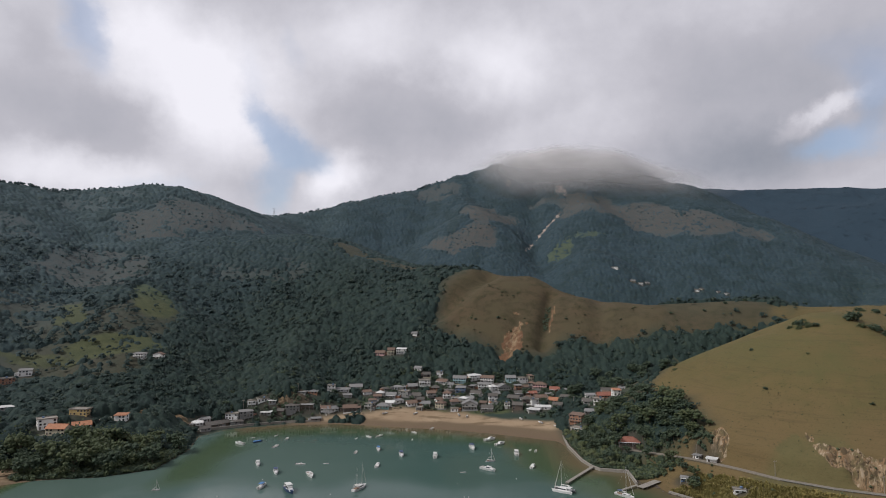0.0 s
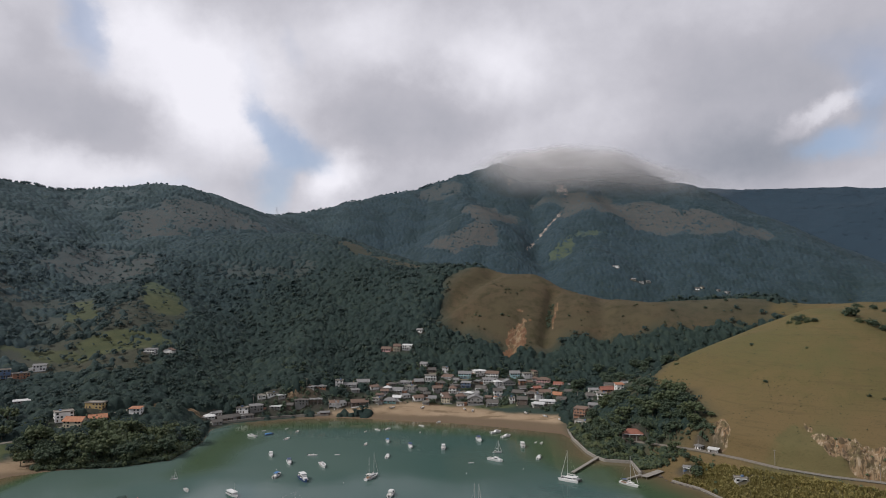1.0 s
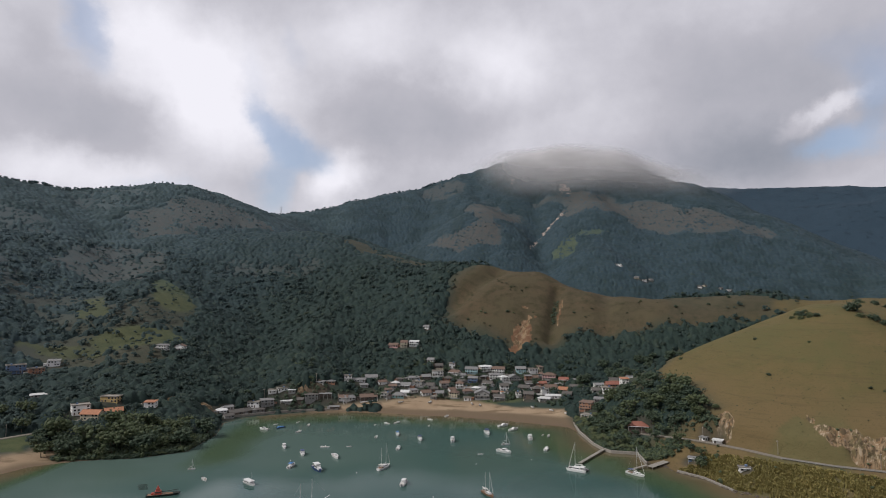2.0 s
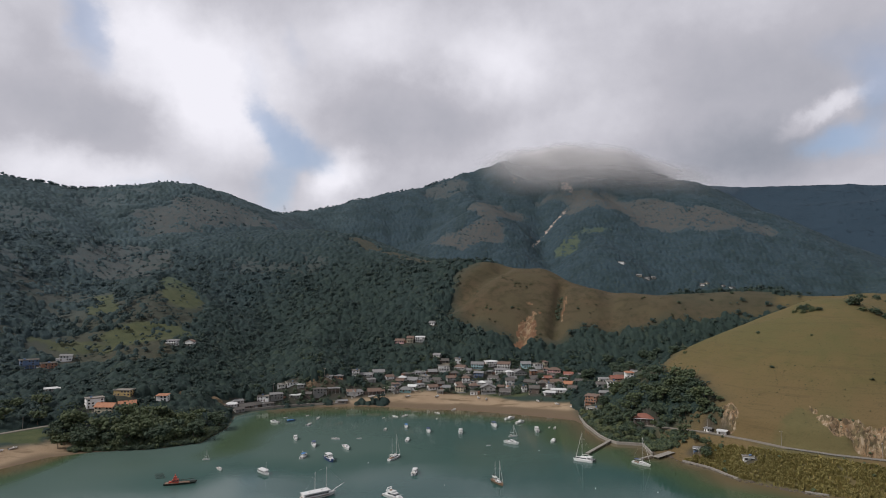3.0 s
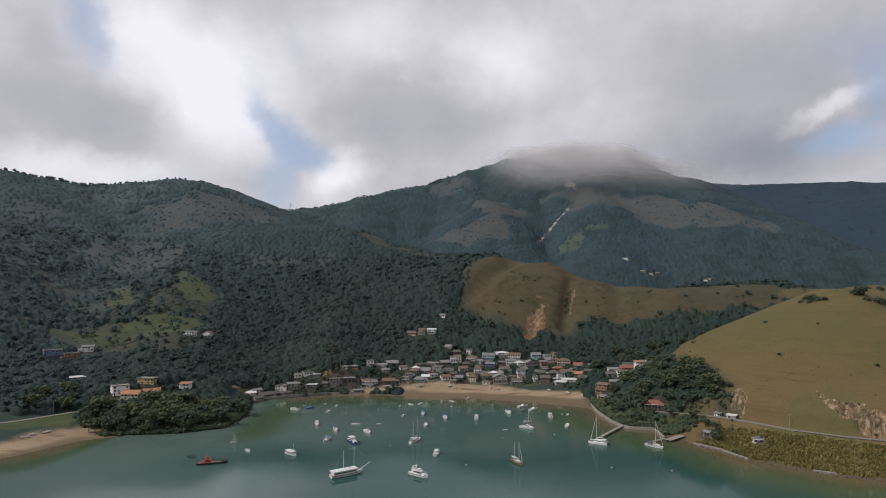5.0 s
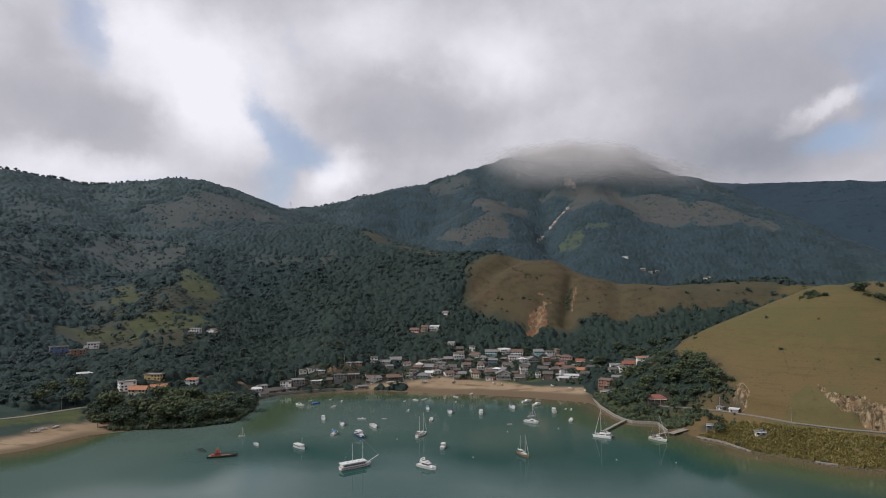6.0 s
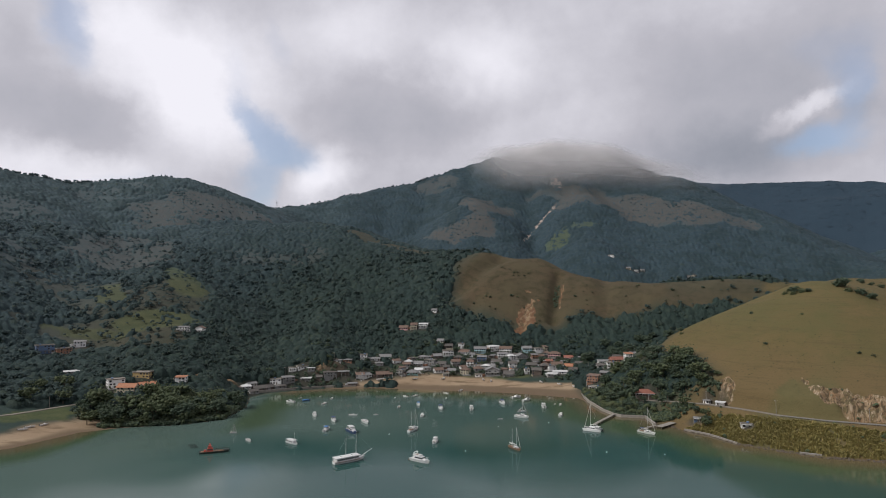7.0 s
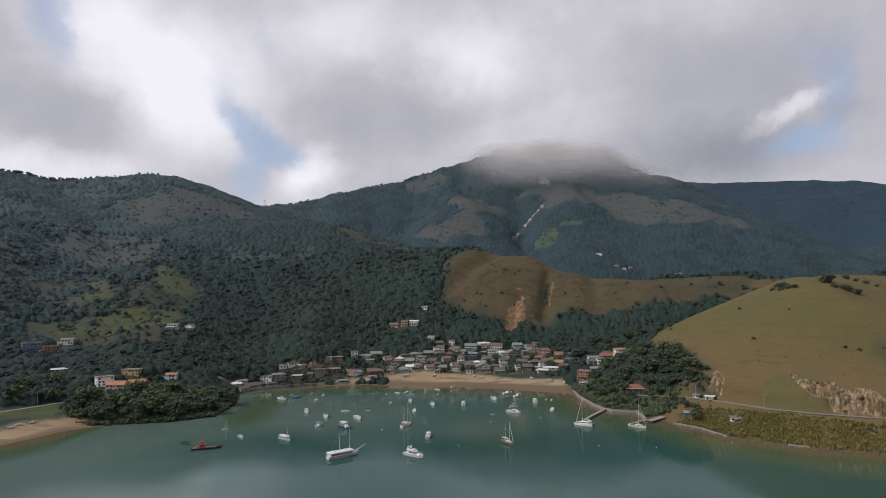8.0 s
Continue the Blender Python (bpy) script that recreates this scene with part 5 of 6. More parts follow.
def dinghy(length=4.0, paint=GELCOAT):
    ob = boat("dinghy", length, 1.5, 0.45, paint, draft=0.25)
    for px in (-1.0, 0.3):
        part("thwart", block(px - 0.13, px + 0.13, -0.6, 0.6, 0.26, 0.33), TEAK, ob)
    return ob


def sailing_yacht(length=12.0, masts=1, paint=GELCOAT, top=CANVAS):
    k = length / 12.0
    ob = boat("sailing_yacht", length, 3.5 * k, 1.15 * k, paint, draft=0.9, stern=0.62)
    part("coachroof", block(-1.2 * k, 2.9 * k, -0.95 * k, 0.95 * k, 0.85 * k, 1.75 * k, 0.25 * k), GELCOAT, ob)
    part("side_window", block(-0.8 * k, 2.4 * k, -0.97 * k, 0.97 * k, 1.25 * k, 1.5 * k, 0.1 * k), SMOKED, ob)
    part("cockpit", block(-4.4 * k, -1.5 * k, -1.0 * k, 1.0 * k, 0.85 * k, 1.2 * k), TEAK, ob)
    part("bimini", block(-4.2 * k, -1.6 * k, -1.15 * k, 1.15 * k, 2.7 * k, 2.8 * k, 0.15 * k), top, ob)
    for px in (-4.0, -1.8):
        for py in (-1.0, 1.0):
            part("strut", bar((px * k, py * k, 1.1 * k), (px * k, py * k, 2.7 * k), 0.04), ALLOY, ob)
    places = [(0.9, 14.5)] if masts == 1 else [(2.0, 11.5), (-2.6, 10.0)]
    for px, high in places:
        add_mast(ob, px * k, 1.2 * k, high * k, boom=3.6 * k)
    hx, hz = places[0][0] * k, (1.2 + places[0][1]) * k
    stays(ob, [((length / 2 - 0.2, 0, 1.4 * k), (hx, 0, hz - 0.4)), ((-length / 2 + 0.2, 0, 1.1 * k), (places[-1][0] * k, 0, (1.2 + places[-1][1]) * k - 0.3))])
    part("furled_jib", bar((length / 2 - 0.5, 0, 2.0 * k), (hx + 0.25 * k, 0, hz - 1.5), 0.14, 0.08), CANVAS, ob)
    rail = bmesh.new()
    for s in (-1, 1):
        pole(rail, (-length * 0.42, s * 1.35 * k, 1.8 * k), (length * 0.25, s * 1.2 * k, 1.9 * k), 0.03, sides=4)
        for q in (-0.4, -0.2, 0.0, 0.2):
            pole(rail, (q * length, s * 1.3 * k, 1.0 * k), (q * length, s * 1.3 * k, 1.85 * k), 0.03, sides=4)
    part("guard_rail", rail, ALLOY, ob)
    return ob


def catamaran(length=13.5):
    ob = new("catamaran")
    for s in (-1, 1):
        hull = part("hull", hull_mesh(length, 1.9, 1.5, draft=0.6, stern=0.75), GELCOAT, ob)
        hull.matrix_basis = pose(0, s * 2.7, 0)
    part("bridge_deck", block(-5.6, 3.2, -2.7, 2.7, 0.75, 1.5, 0.1), GELCOAT, ob)
    part("saloon", block(-3.2, 2.6, -2.35, 2.35, 1.45, 2.75, 0.45), GELCOAT, ob)
    part("saloon_window", block(-2.6, 2.45, -2.37, 2.37, 1.85, 2.35, 0.28), SMOKED, ob)
    part("hardtop", block(-5.6, -2.4, -2.2, 2.2, 3.0, 3.15, 0.1), GELCOAT, ob)
    for py in (-2.0, 2.0):
        part("strut", bar((-5.3, py, 1.4), (-5.3, py, 3.0), 0.06), ALLOY, ob)
    part("trampoline", block(3.2, 5.6, -1.8, 1.8, 1.3, 1.36), BLACK, ob)
    part("crossbeam", bar((5.6, -2.7, 1.4), (5.6, 2.7, 1.4), 0.12), ALLOY, ob)
    add_mast(ob, 1.2, 2.6, 16.5, 0.16, boom=5.6)
    part("furled_genoa", bar((5.6, 0, 1.7), (1.5, 0, 17.2), 0.24, 0.12), CANVAS, ob)
    stays(ob, [((-5.2, -3.2, 1.5), (1.2, 0, 18.6)), ((-5.2, 3.2, 1.5), (1.2, 0, 18.6))])
    tender = part("tender", hull_mesh(3.4, 1.5, 0.45, draft=0.3), BLACK, ob, "black rubber tender hung at the stern")
    tender.matrix_basis = pose(-7.4, 0, 0.9, 0, 0, 90)
    return ob


def tour_schooner(length=19.0):
    ob = boat("tour_schooner", length, 5.2, 1.5, GELCOAT, draft=0.9, stern=0.7, flare=0.8)
    part("rubbing_strake", block(-9.3, 5.2, -2.62, 2.62, 1.0, 1.16), TEAK, ob)
    house_bm = block(-8.6, 4.8, -2.0, 2.0, 1.1, 2.9, 0.05)
    part("deckhouse", house_bm, GELCOAT, ob)
    for k in range(11):
        for s in (-1, 1):
            px = -8.0 + 1.15 * k
            part("side_window", block(px, px + 0.85, s * 2.02 - 0.03, s * 2.02 + 0.03, 1.75, 2.5), SMOKED, ob)
    part("awning", block(-9.2, 5.6, -2.5, 2.5, 3.05, 3.25, 0.12), GELCOAT, ob)
    for k in range(6):
        for s in (-1, 1):
            part("post", bar((-8.8 + 2.8 * k, s * 2.35, 1.2), (-8.8 + 2.8 * k, s * 2.35, 3.06), 0.06), GELCOAT, ob)
    add_mast(ob, -2.2, 3.2, 9.6, 0.16, 0)
    add_mast(ob, 4.0, 3.0, 11.2, 0.16, 0)
    part("bowsprit", bar((7.6, 0, 1.9), (14.0, 0, 4.6), 0.22, 0.12), GELCOAT, ob)
    part("roof_box", block(-5.6, -4.9, -0.5, 0.5, 3.25, 3.7), GELCOAT, ob)
    part("roof_box", block(1.0, 1.7, -0.5, 0.5, 3.25, 3.9), GELCOAT, ob)
    stays(ob, [((13.8, 0, 4.5), (4.0, 0, 14.0)), ((4.0, 0, 14.0), (-2.2, 0, 12.6)), ((-9.2, 0, 1.6), (-2.2, 0, 12.6))])
    return ob


def motor_yacht(length=13.0):
    ob = boat("motor_yacht", length, 4.0, 1.6, GELCOAT, draft=0.8, stern=0.9)
    part("foredeck", block(0.5, 4.6, -1.35, 1.35, 1.2, 1.95, 0.5), GELCOAT, ob)
    part("saloon", block(-3.6, 2.4, -1.6, 1.6, 1.3, 2.9, 0.3, -0.2), GELCOAT, ob)
    part("windscreen", block(-2.6, 2.3, -1.62, 1.62, 2.0, 2.6, 0.22, -0.1), SMOKED, ob)
    part("flybridge", block(-4.2, 0.6, -1.5, 1.5, 2.9, 3.6, 0.12), GELCOAT, ob)
    arch_bm = bmesh.new()
    for s in (-1, 1):
        box(arch_bm, -3.9, -3.2, s * 1.4 - 0.1, s * 1.4 + 0.1, 3.5, 4.7, 0.0, 0.5)
    box(arch_bm, -3.4, -2.7, -1.5, 1.5, 4.7, 4.9)
    part("radar_arch", arch_bm, GELCOAT, ob)
    part("sunpad", block(-3.0, -1.2, -0.9, 0.9, 3.4, 3.66), TEAK, ob)
    part("swim_platform", block(-7.2, -6.4, -1.7, 1.7, 0.35, 0.5), TEAK, ob)
    rail = bmesh.new()
    for s in (-1, 1):
        pole(rail, (-1.0, s * 1.75, 2.3), (5.6, s * 0.5, 2.75), 0.03, sides=4)
        for q, half in ((0.0, 1.7), (2.0, 1.4), (4.0, 0.9)):
            pole(rail, (q, s * half, 1.5), (q, s * half, 2.45), 0.03, sides=4)
    part("guard_rail", rail, ALLOY, ob)
    return ob


def work_boat(length=18.5):
    ob = boat("work_boat", length, 4.6, 1.25, TAR, draft=0.8, stern=0.8)
    part("deck", block(-8.4, 5.5, -1.9, 1.9, 0.95, 1.1), TEAK, ob)
    cabin = part("wheelhouse", block(-4.6, -1.0, -1.5, 1.5, 1.1, 3.0, 0.15), RED, ob, "red wheelhouse")
    part("wheelhouse_window", block(-4.4, -1.15, -1.53, 1.53, 2.1, 2.65, 0.13), SMOKED, cabin)
    part("upper_bridge", block(-4.0, -2.0, -1.1, 1.1, 3.0, 4.6, 0.15), RED, cabin)
    part("funnel", bar((-2.9, 0, 4.4), (-3.0, 0, 5.8), 0.4, 0.35, 8), RED, cabin)
    part("locker", block(-6.6, -5.0, -1.2, 1.2, 1.1, 2.0, 0.1), RED, ob)
    part("derrick", bar((-0.8, 0, 2.3), (8.2, 0, 2.9), 0.22, 0.16), TAR, ob)
    part("bulwark", block(5.2, 8.4, -1.3, 1.3, 1.1, 1.9, 0.5), TAR, ob)
    return ob


def tour_launch(length=12.0):
    ob = boat("tour_launch", length, 3.8, 1.1, GELCOAT, draft=0.6, stern=0.85)
    part("saloon", block(-4.6, 2.6, -1.5, 1.5, 0.85, 2.0, 0.1), GELCOAT, ob)
    for k in range(6):
        for s in (-1, 1):
            part("side_window", block(-4.2 + 1.1 * k, -3.4 + 1.1 * k, s * 1.48 - 0.04, s * 1.48 + 0.04, 1.25, 1.8), SMOKED, ob)
    part("awning", block(-5.2, 3.4, -1.8, 1.8, 2.5, 2.65, 0.1), GELCOAT, ob)
    for px in (-5.0, -2.2, 0.6, 3.2):
        for py in (-1.6, 1.6):
            part("post", bar((px, py, 0.9), (px, py, 2.5), 0.05), GELCOAT, ob)
    part("mast", bar((2.4, 0, 2.0), (2.4, 0, 7.6), 0.1, 0.07), ALLOY, ob)
    return ob


def moored(ob, x, y, heading, label, category="boat", size=1.0):
    """heading: degrees, 0 points the bow to +x."""
    ob.matrix_world = pose(x, y, 0, 0, 0, heading) @ Matrix.Scale(size, 4)
    return tagged(ob, label, category, "boats moored in the bay")


def again(ob, x, y, heading, size=1.0, z=0.0):
    return copy_thing(ob, pose(x, y, z, 0, 0, heading) @ Matrix.Scale(size, 4))


BEACHED = [(-319, 413, 30), (-313, 427, 65), (-318, 419, 40)]   # small boats on the western sand: x, y, heading


def build_boats():
    moored(tour_schooner(), -80.5, 333, 35, "white tour schooner with two masts and long awning", size=1.1)
    moored(motor_yacht(), -38.5, 330, -42, "white motor yacht with flybridge and radar arch", size=1.12)
    moored(work_boat(), -167, 357, 16, "dark work boat with a red wheelhouse")
    moored(tour_launch(), -123, 377, -45, "white passenger launch with a full-length awning")
    moored(sailing_yacht(15.0, 2, GELCOAT), -43, 411, 62, "white two-masted sailing ketch at its mooring")
    moored(sailing_yacht(13.0, 2, TEAK, CANVAS), 22, 356, -65, "wooden two-masted yacht with varnished hull")
    moored(catamaran(), 86, 404, 148, "white sailing catamaran with a rubber tender")
    moored(sailing_yacht(14.0, 1, GELCOAT, NAVY), 122, 394, -52, "white sailing sloop with a navy bimini")
    small = moored(sailing_yacht(5.0, 1), -171, 409, 20, "small white sailing boat with a bare mast")
    again(small, 47, 473, 10, 1.5)
    moored(open_launch(9.5), -80, 439, -66, "long open white fishing launch", size=1.35)
    cruiser = moored(cabin_cruiser(9.0), -28, 377, 78, "white cabin motorboat with a hardtop", size=1.22)
    for x, y, heading, size in ((6, 487, 86, 1.05), (69, 493, 88, 1.1), (-123, 466, -70, 0.9)):
        again(cruiser, x, y, heading, size)
    covered = moored(cabin_cruiser(9.0, GELCOAT, NAVY), -105, 446, -72, "white motorboat with a dark blue canopy", size=1.22)
    for x, y, heading, size in ((36, 511, -80, 1.1), (-20, 490, -80, 1.0)):
        again(covered, x, y, heading, size)
    low = moored(cabin_cruiser(10.5, GELCOAT, None, False), 43, 451, -40, "long white motorboat without a hardtop", size=1.22)
    for x, y, heading, size in ((76, 458, 66, 0.75), (-36, 462, 82, 0.75), (60, 524, 40, 0.85), (53, 539, 32, 0.9), (-155, 527, 150, 0.8)):
        again(low, x, y, heading, size)
    blue = moored(cabin_cruiser(8.5, GELCOAT, SKY_BLUE), -106, 415, 78, "white motorboat under a blue canopy", size=1.22)
    again(blue, -39, 507, -80, 0.9)
    moored(cabin_cruiser(11.0, NAVY, GELCOAT), -87, 407, -60, "navy motorboat with a white hardtop", size=1.35)
    moored(open_launch(8.5, NAVY, SKY_BLUE), -142, 534, 38, "launch covered by a blue tarpaulin")
    launch = moored(open_launch(6.5), -154, 386, -55, "open white launch with bench thwarts", size=1.22)
    for x, y, heading, size in ((-92, 466, -14, 0.95), (-56, 499, 84, 0.9), (-123, 518, 68, 1.0), (-120, 544, 84, 0.85), (86, 502, 70, 0.8), (-51, 550, 140, 0.9), (-42, 553, 48, 1.0),
                                (-12, 566, -50, 0.9), (4, 582, 60, 0.9), (121, 553, 10, 1.1)):
        again(launch, x, y, heading, size)
    boat_ob = moored(dinghy(4.2), 25, 445, 5, "small pale rowing dinghy afloat")
    for x, y, heading in ((-61, 545, 70), (-13, 541, 80), (82, 505, 60), (-132, 556, 60), (-150, 548, 40), (-74, 468, 10)):
        again(boat_ob, x, y, heading)
    drawn = tagged(again(launch, -12, 622, 60, 0.9, 2.2), "open white launch drawn up on the sand", group="boats on the beach")
    for x, y, heading in ((30, 617, 100), (38, 612, 80), (-42, 622, 30), (88, 596, 110), (104, 582, 120), (116, 566, 140)):
        ob = again(drawn, x, y, heading, 0.9, float(ground_height([x], [y])[0]) + 0.25)
    for x, y, heading in BEACHED:
        again(drawn, x, y, heading, 0.9, float(ground_height([x], [y])[0]) + 0.25)
    drawn.location.z = float(ground_height([-12], [622])[0]) + 0.25
    # floating net frames
    for x, y, turn in ((-188, 376, 10), (-186, 372.5, 15), (-184, 369, 12)):
        ob = new("net_pen")
        for k in range(4):
            px, py, w, d = ((-4, 0, 0.5, 4), (4, 0, 0.5, 4), (0, -1.8, 8, 0.5), (0, 1.8, 8, 0.5))[k]
            part("float", block(px - w / 2, px + w / 2, py - d / 2, py + d / 2, -0.15, 0.3), TAR, ob)
        ob.matrix_world = pose(x, y, 0, 0, 0, turn) @ Matrix.Scale(0.6, 4)
        tagged(ob, "dark floating net pen frame on the water", "net pen", "net pens")


build_boats()


# ---- the shore: piers, sea wall, roads ----
def strip(name, line, wide, thick, mat, lift=0.0, step=4.0):
    """A solid band that follows a line of points."""
    pts = []
    for (x0, y0, z0), (x1, y1, z1) in zip(line, line[1:]):
        n = max(1, int(math.hypot(x1 - x0, y1 - y0) / step))
        pts += [Vector((x0 + (x1 - x0) * k / n, y0 + (y1 - y0) * k / n, z0 + (z1 - z0) * k / n)) for k in range(n)]
    pts.append(Vector(line[-1]))
    bm, rows = bmesh.new(), []
    for i, p in enumerate(pts):
        way = pts[min(i + 1, len(pts) - 1)] - pts[max(i - 1, 0)]
        side = Vector((-way.y, way.x, 0)).normalized() * (wide / 2)
        up = Vector((0, 0, lift))
        rows.append([bm.verts.new(q) for q in (p - side + up, p + side + up, p + side + up - Vector((0, 0, thick)), p - side + up - Vector((0, 0, thick)))])
    for a, b in zip(rows, rows[1:]):
        for k in range(4):
            j = (k + 1) % 4
            bm.faces.new((a[k], b[k], b[j], a[j]))
    bm.faces.new(rows[0])
    bm.faces.new(rows[-1][::-1])
    bmesh.ops.recalc_face_normals(bm, faces=bm.faces)
    return part(name, bm, mat)


def build_pier(points, wide, name_label):
    pier = new("pier")
    (x0, y0), (x1, y1) = points
    length, turn = math.hypot(x1 - x0, y1 - y0), math.degrees(math.atan2(y1 - y0, x1 - x0))
    pier.matrix_world = pose(x0, y0, 0, 0, 0, turn)
    count = int(length / 0.9)
    plank = bpy.data.meshes.new("plank")
    bm = block(0.0, 0.84, -wide / 2, wide / 2, 1.42, 1.55)
    bm.to_mesh(plank)
    bm.free()
    plank.materials.append(CONCRETE)
    for k in range(count):
        shared("plank", plank, pier, pose(k * 0.9, 0, 0))
    for s in (-1, 1):
        part("beam", block(0, length, s * wide * 0.36 - 0.12, s * wide * 0.36 + 0.12, 1.1, 1.42), TIMBER, pier)
        for k in range(int(length / 5) + 1):
            part("pile", bar((0.4 + k * 5, s * wide * 0.36, -4), (0.4 + k * 5, s * wide * 0.36, 1.42), 0.16), TIMBER, pier)
    tagged(pier, name_label, "pier")


build_pier(((119, 455), (91, 417)), 2.4, "narrow concrete pier on timber piles")
build_pier(((136, 412), (121, 401)), 1.8, "short timber landing stage on piles")
build_pier(((136, 407), (153, 421)), 5.0, "wide concrete landing stage at the shore")
tagged(strip("sea_wall", [(118, 553, 2.2), (114, 512, 2.2), (115, 472, 2.0), (118, 456, 2.0), (122, 448, 2.0), (140, 443, 2.0), (137, 416, 2.0)], 1.2, 4.0, CONCRETE),
       "weathered concrete sea wall along the bay", "sea wall", kind="structure")
tagged(strip("sea_wall", [(152, 400, 1.4), (163, 385, 1.3), (170, 361, 1.0)], 1.0, 3.0, CONCRETE), "low broken stone sea wall", "sea wall", kind="structure")
tagged(strip("retaining_wall", [(-206, 570, 2.6), (-190, 580, 2.6), (-168, 593, 2.6), (-135, 606, 2.6), (-104, 610, 2.4)], 1.0, 4.5, CONCRETE),
       "stained quay wall below the waterfront houses", "sea wall", kind="structure")
tagged(strip("culvert", [(206, 330, 1.0), (196, 336, 1.0)], 2.0, 2.0, CONCRETE), "broken concrete culvert on the rocky shore", "culvert", kind="structure")
for line, words in zip(ROADS, ("narrow asphalt road cut into the hillside", "narrow asphalt road above the beach")):
    tagged(strip("road", line, 4.8, 1.0, ASPHALT, 0.4), words, "road", kind="structure")
tagged(strip("road", [(137, 548, 4.4), (140, 520, 5), (146, 492, 6.5), (150, 470, 9)], 3.0, 0.6, CONCRETE, 0.1), "pale footpath behind the palms", "path", kind="structure")


tagged(strip("road", [(93, 588, 3.6), (101, 600, 7.2), (109, 614, 10.8), (112, 628, 13.6)], 3.2, 1.6, CONCRETE, 0.15), "pale concrete ramp from the beach into the village", "path", kind="structure")


def garden_walls():
    """Low block walls between the village plots."""
    rng = random.Random(12)
    for hx, hy, turn, wide, deep, *_ in HOUSES:
        if not (-110 < hx < 190 and 600 < hy < 710) or rng.random() < 0.6:
            continue
        c, s = math.cos(radians(turn)), math.sin(radians(turn))
        across, ahead = rng.choice((-1, 1)) * (wide / 2 + 0.9), -deep / 2 - rng.uniform(1.9, 3.2)
        line = [(hx + a * c - b * s, hy + a * s + b * c) for a, b in ((-wide / 2, ahead), (across * 0.98, ahead), (across, deep / 3))]
        levels = ground_height([p[0] for p in line], [p[1] for p in line])
        wall = strip("garden_wall", [(px, py, float(z) + 1.1) for (px, py), z in zip(line, levels)], 0.2, 2.2, WALLS[rng.choice(("white", "grey", "cream", "grey"))], 0.0, 3.0)
        tagged(wall, "low rendered block wall round a village yard", "wall", "village walls")


garden_walls()


def build_guard_rail():
    line = [(x - 1.6, y - 2.5, z) for x, y, z in ROADS[0][4:9]]
    rail = strip("guard_rail", line, 0.12, 0.35, STEEL, 0.95)
    posts = bmesh.new()
    for (x0, y0, z0), (x1, y1, z1) in zip(line, line[1:]):
        n = int(math.hypot(x1 - x0, y1 - y0) / 4)
        for k in range(n):
            f = k / n
            x, y, z = x0 + (x1 - x0) * f, y0 + (y1 - y0) * f, z0 + (z1 - z0) * f
            box(posts, x - 0.08, x + 0.08, y - 0.08, y + 0.08, z - 0.5, z + 0.8)
    part("posts", posts, STEEL, rail)
    tagged(rail, "steel guard rail along the hillside road", "guard rail", kind="structure")


build_guard_rail()


def utility_pole():
    ob = new("utility_pole")
    part("shaft", bar((0, 0, -1.5), (0, 0, 9.5), 0.2, 0.13, 8), CONCRETE, ob)
    part("crossarm", block(-1.1, 1.1, -0.08, 0.08, 8.7, 8.9), TIMBER, ob)
    for px in (-0.9, 0, 0.9):
        part("insulator", bar((px, 0, 8.9), (px, 0, 9.2), 0.07), GELCOAT, ob)
    return tagged(ob, "tall concrete power pole beside the road", "power pole", "power poles")


first_pole = utility_pole()
POLES = [(213, 388, 13.8), (256, 355, 13.8), (182, 428, 14), (310, 334, 13.2), (-330, 462, 9.2), (-360, 428, 8.7), (0, 652, None), (55, 640, None), (-60, 648, None),
         (108, 640, None), (142, 610, None), (-130, 632, None), (-178, 612, None)]
for i, (x, y, z) in enumerate(POLES):
    z = float(ground_height([x], [y])[0]) if z is None else z
    m = pose(x, y, z, 0, 0, 30 * i)
    if i:
        copy_thing(first_pole, m)
    else:
        first_pole.matrix_world = m


# ---- single trees, palms and shrubs ----
def leaf_lump(bm, at, r, rng):
    made = bmesh.ops.create_icosphere(bm, subdivisions=1, radius=r)["verts"]
    off = Vector((rng.uniform(0, 60), rng.uniform(0, 60), 0))
    for v in made:
        v.co *= 1 + 0.6 * noise.noise(v.co * 2.4 / r + off)
        v.co.z *= 0.8
        v.co += at


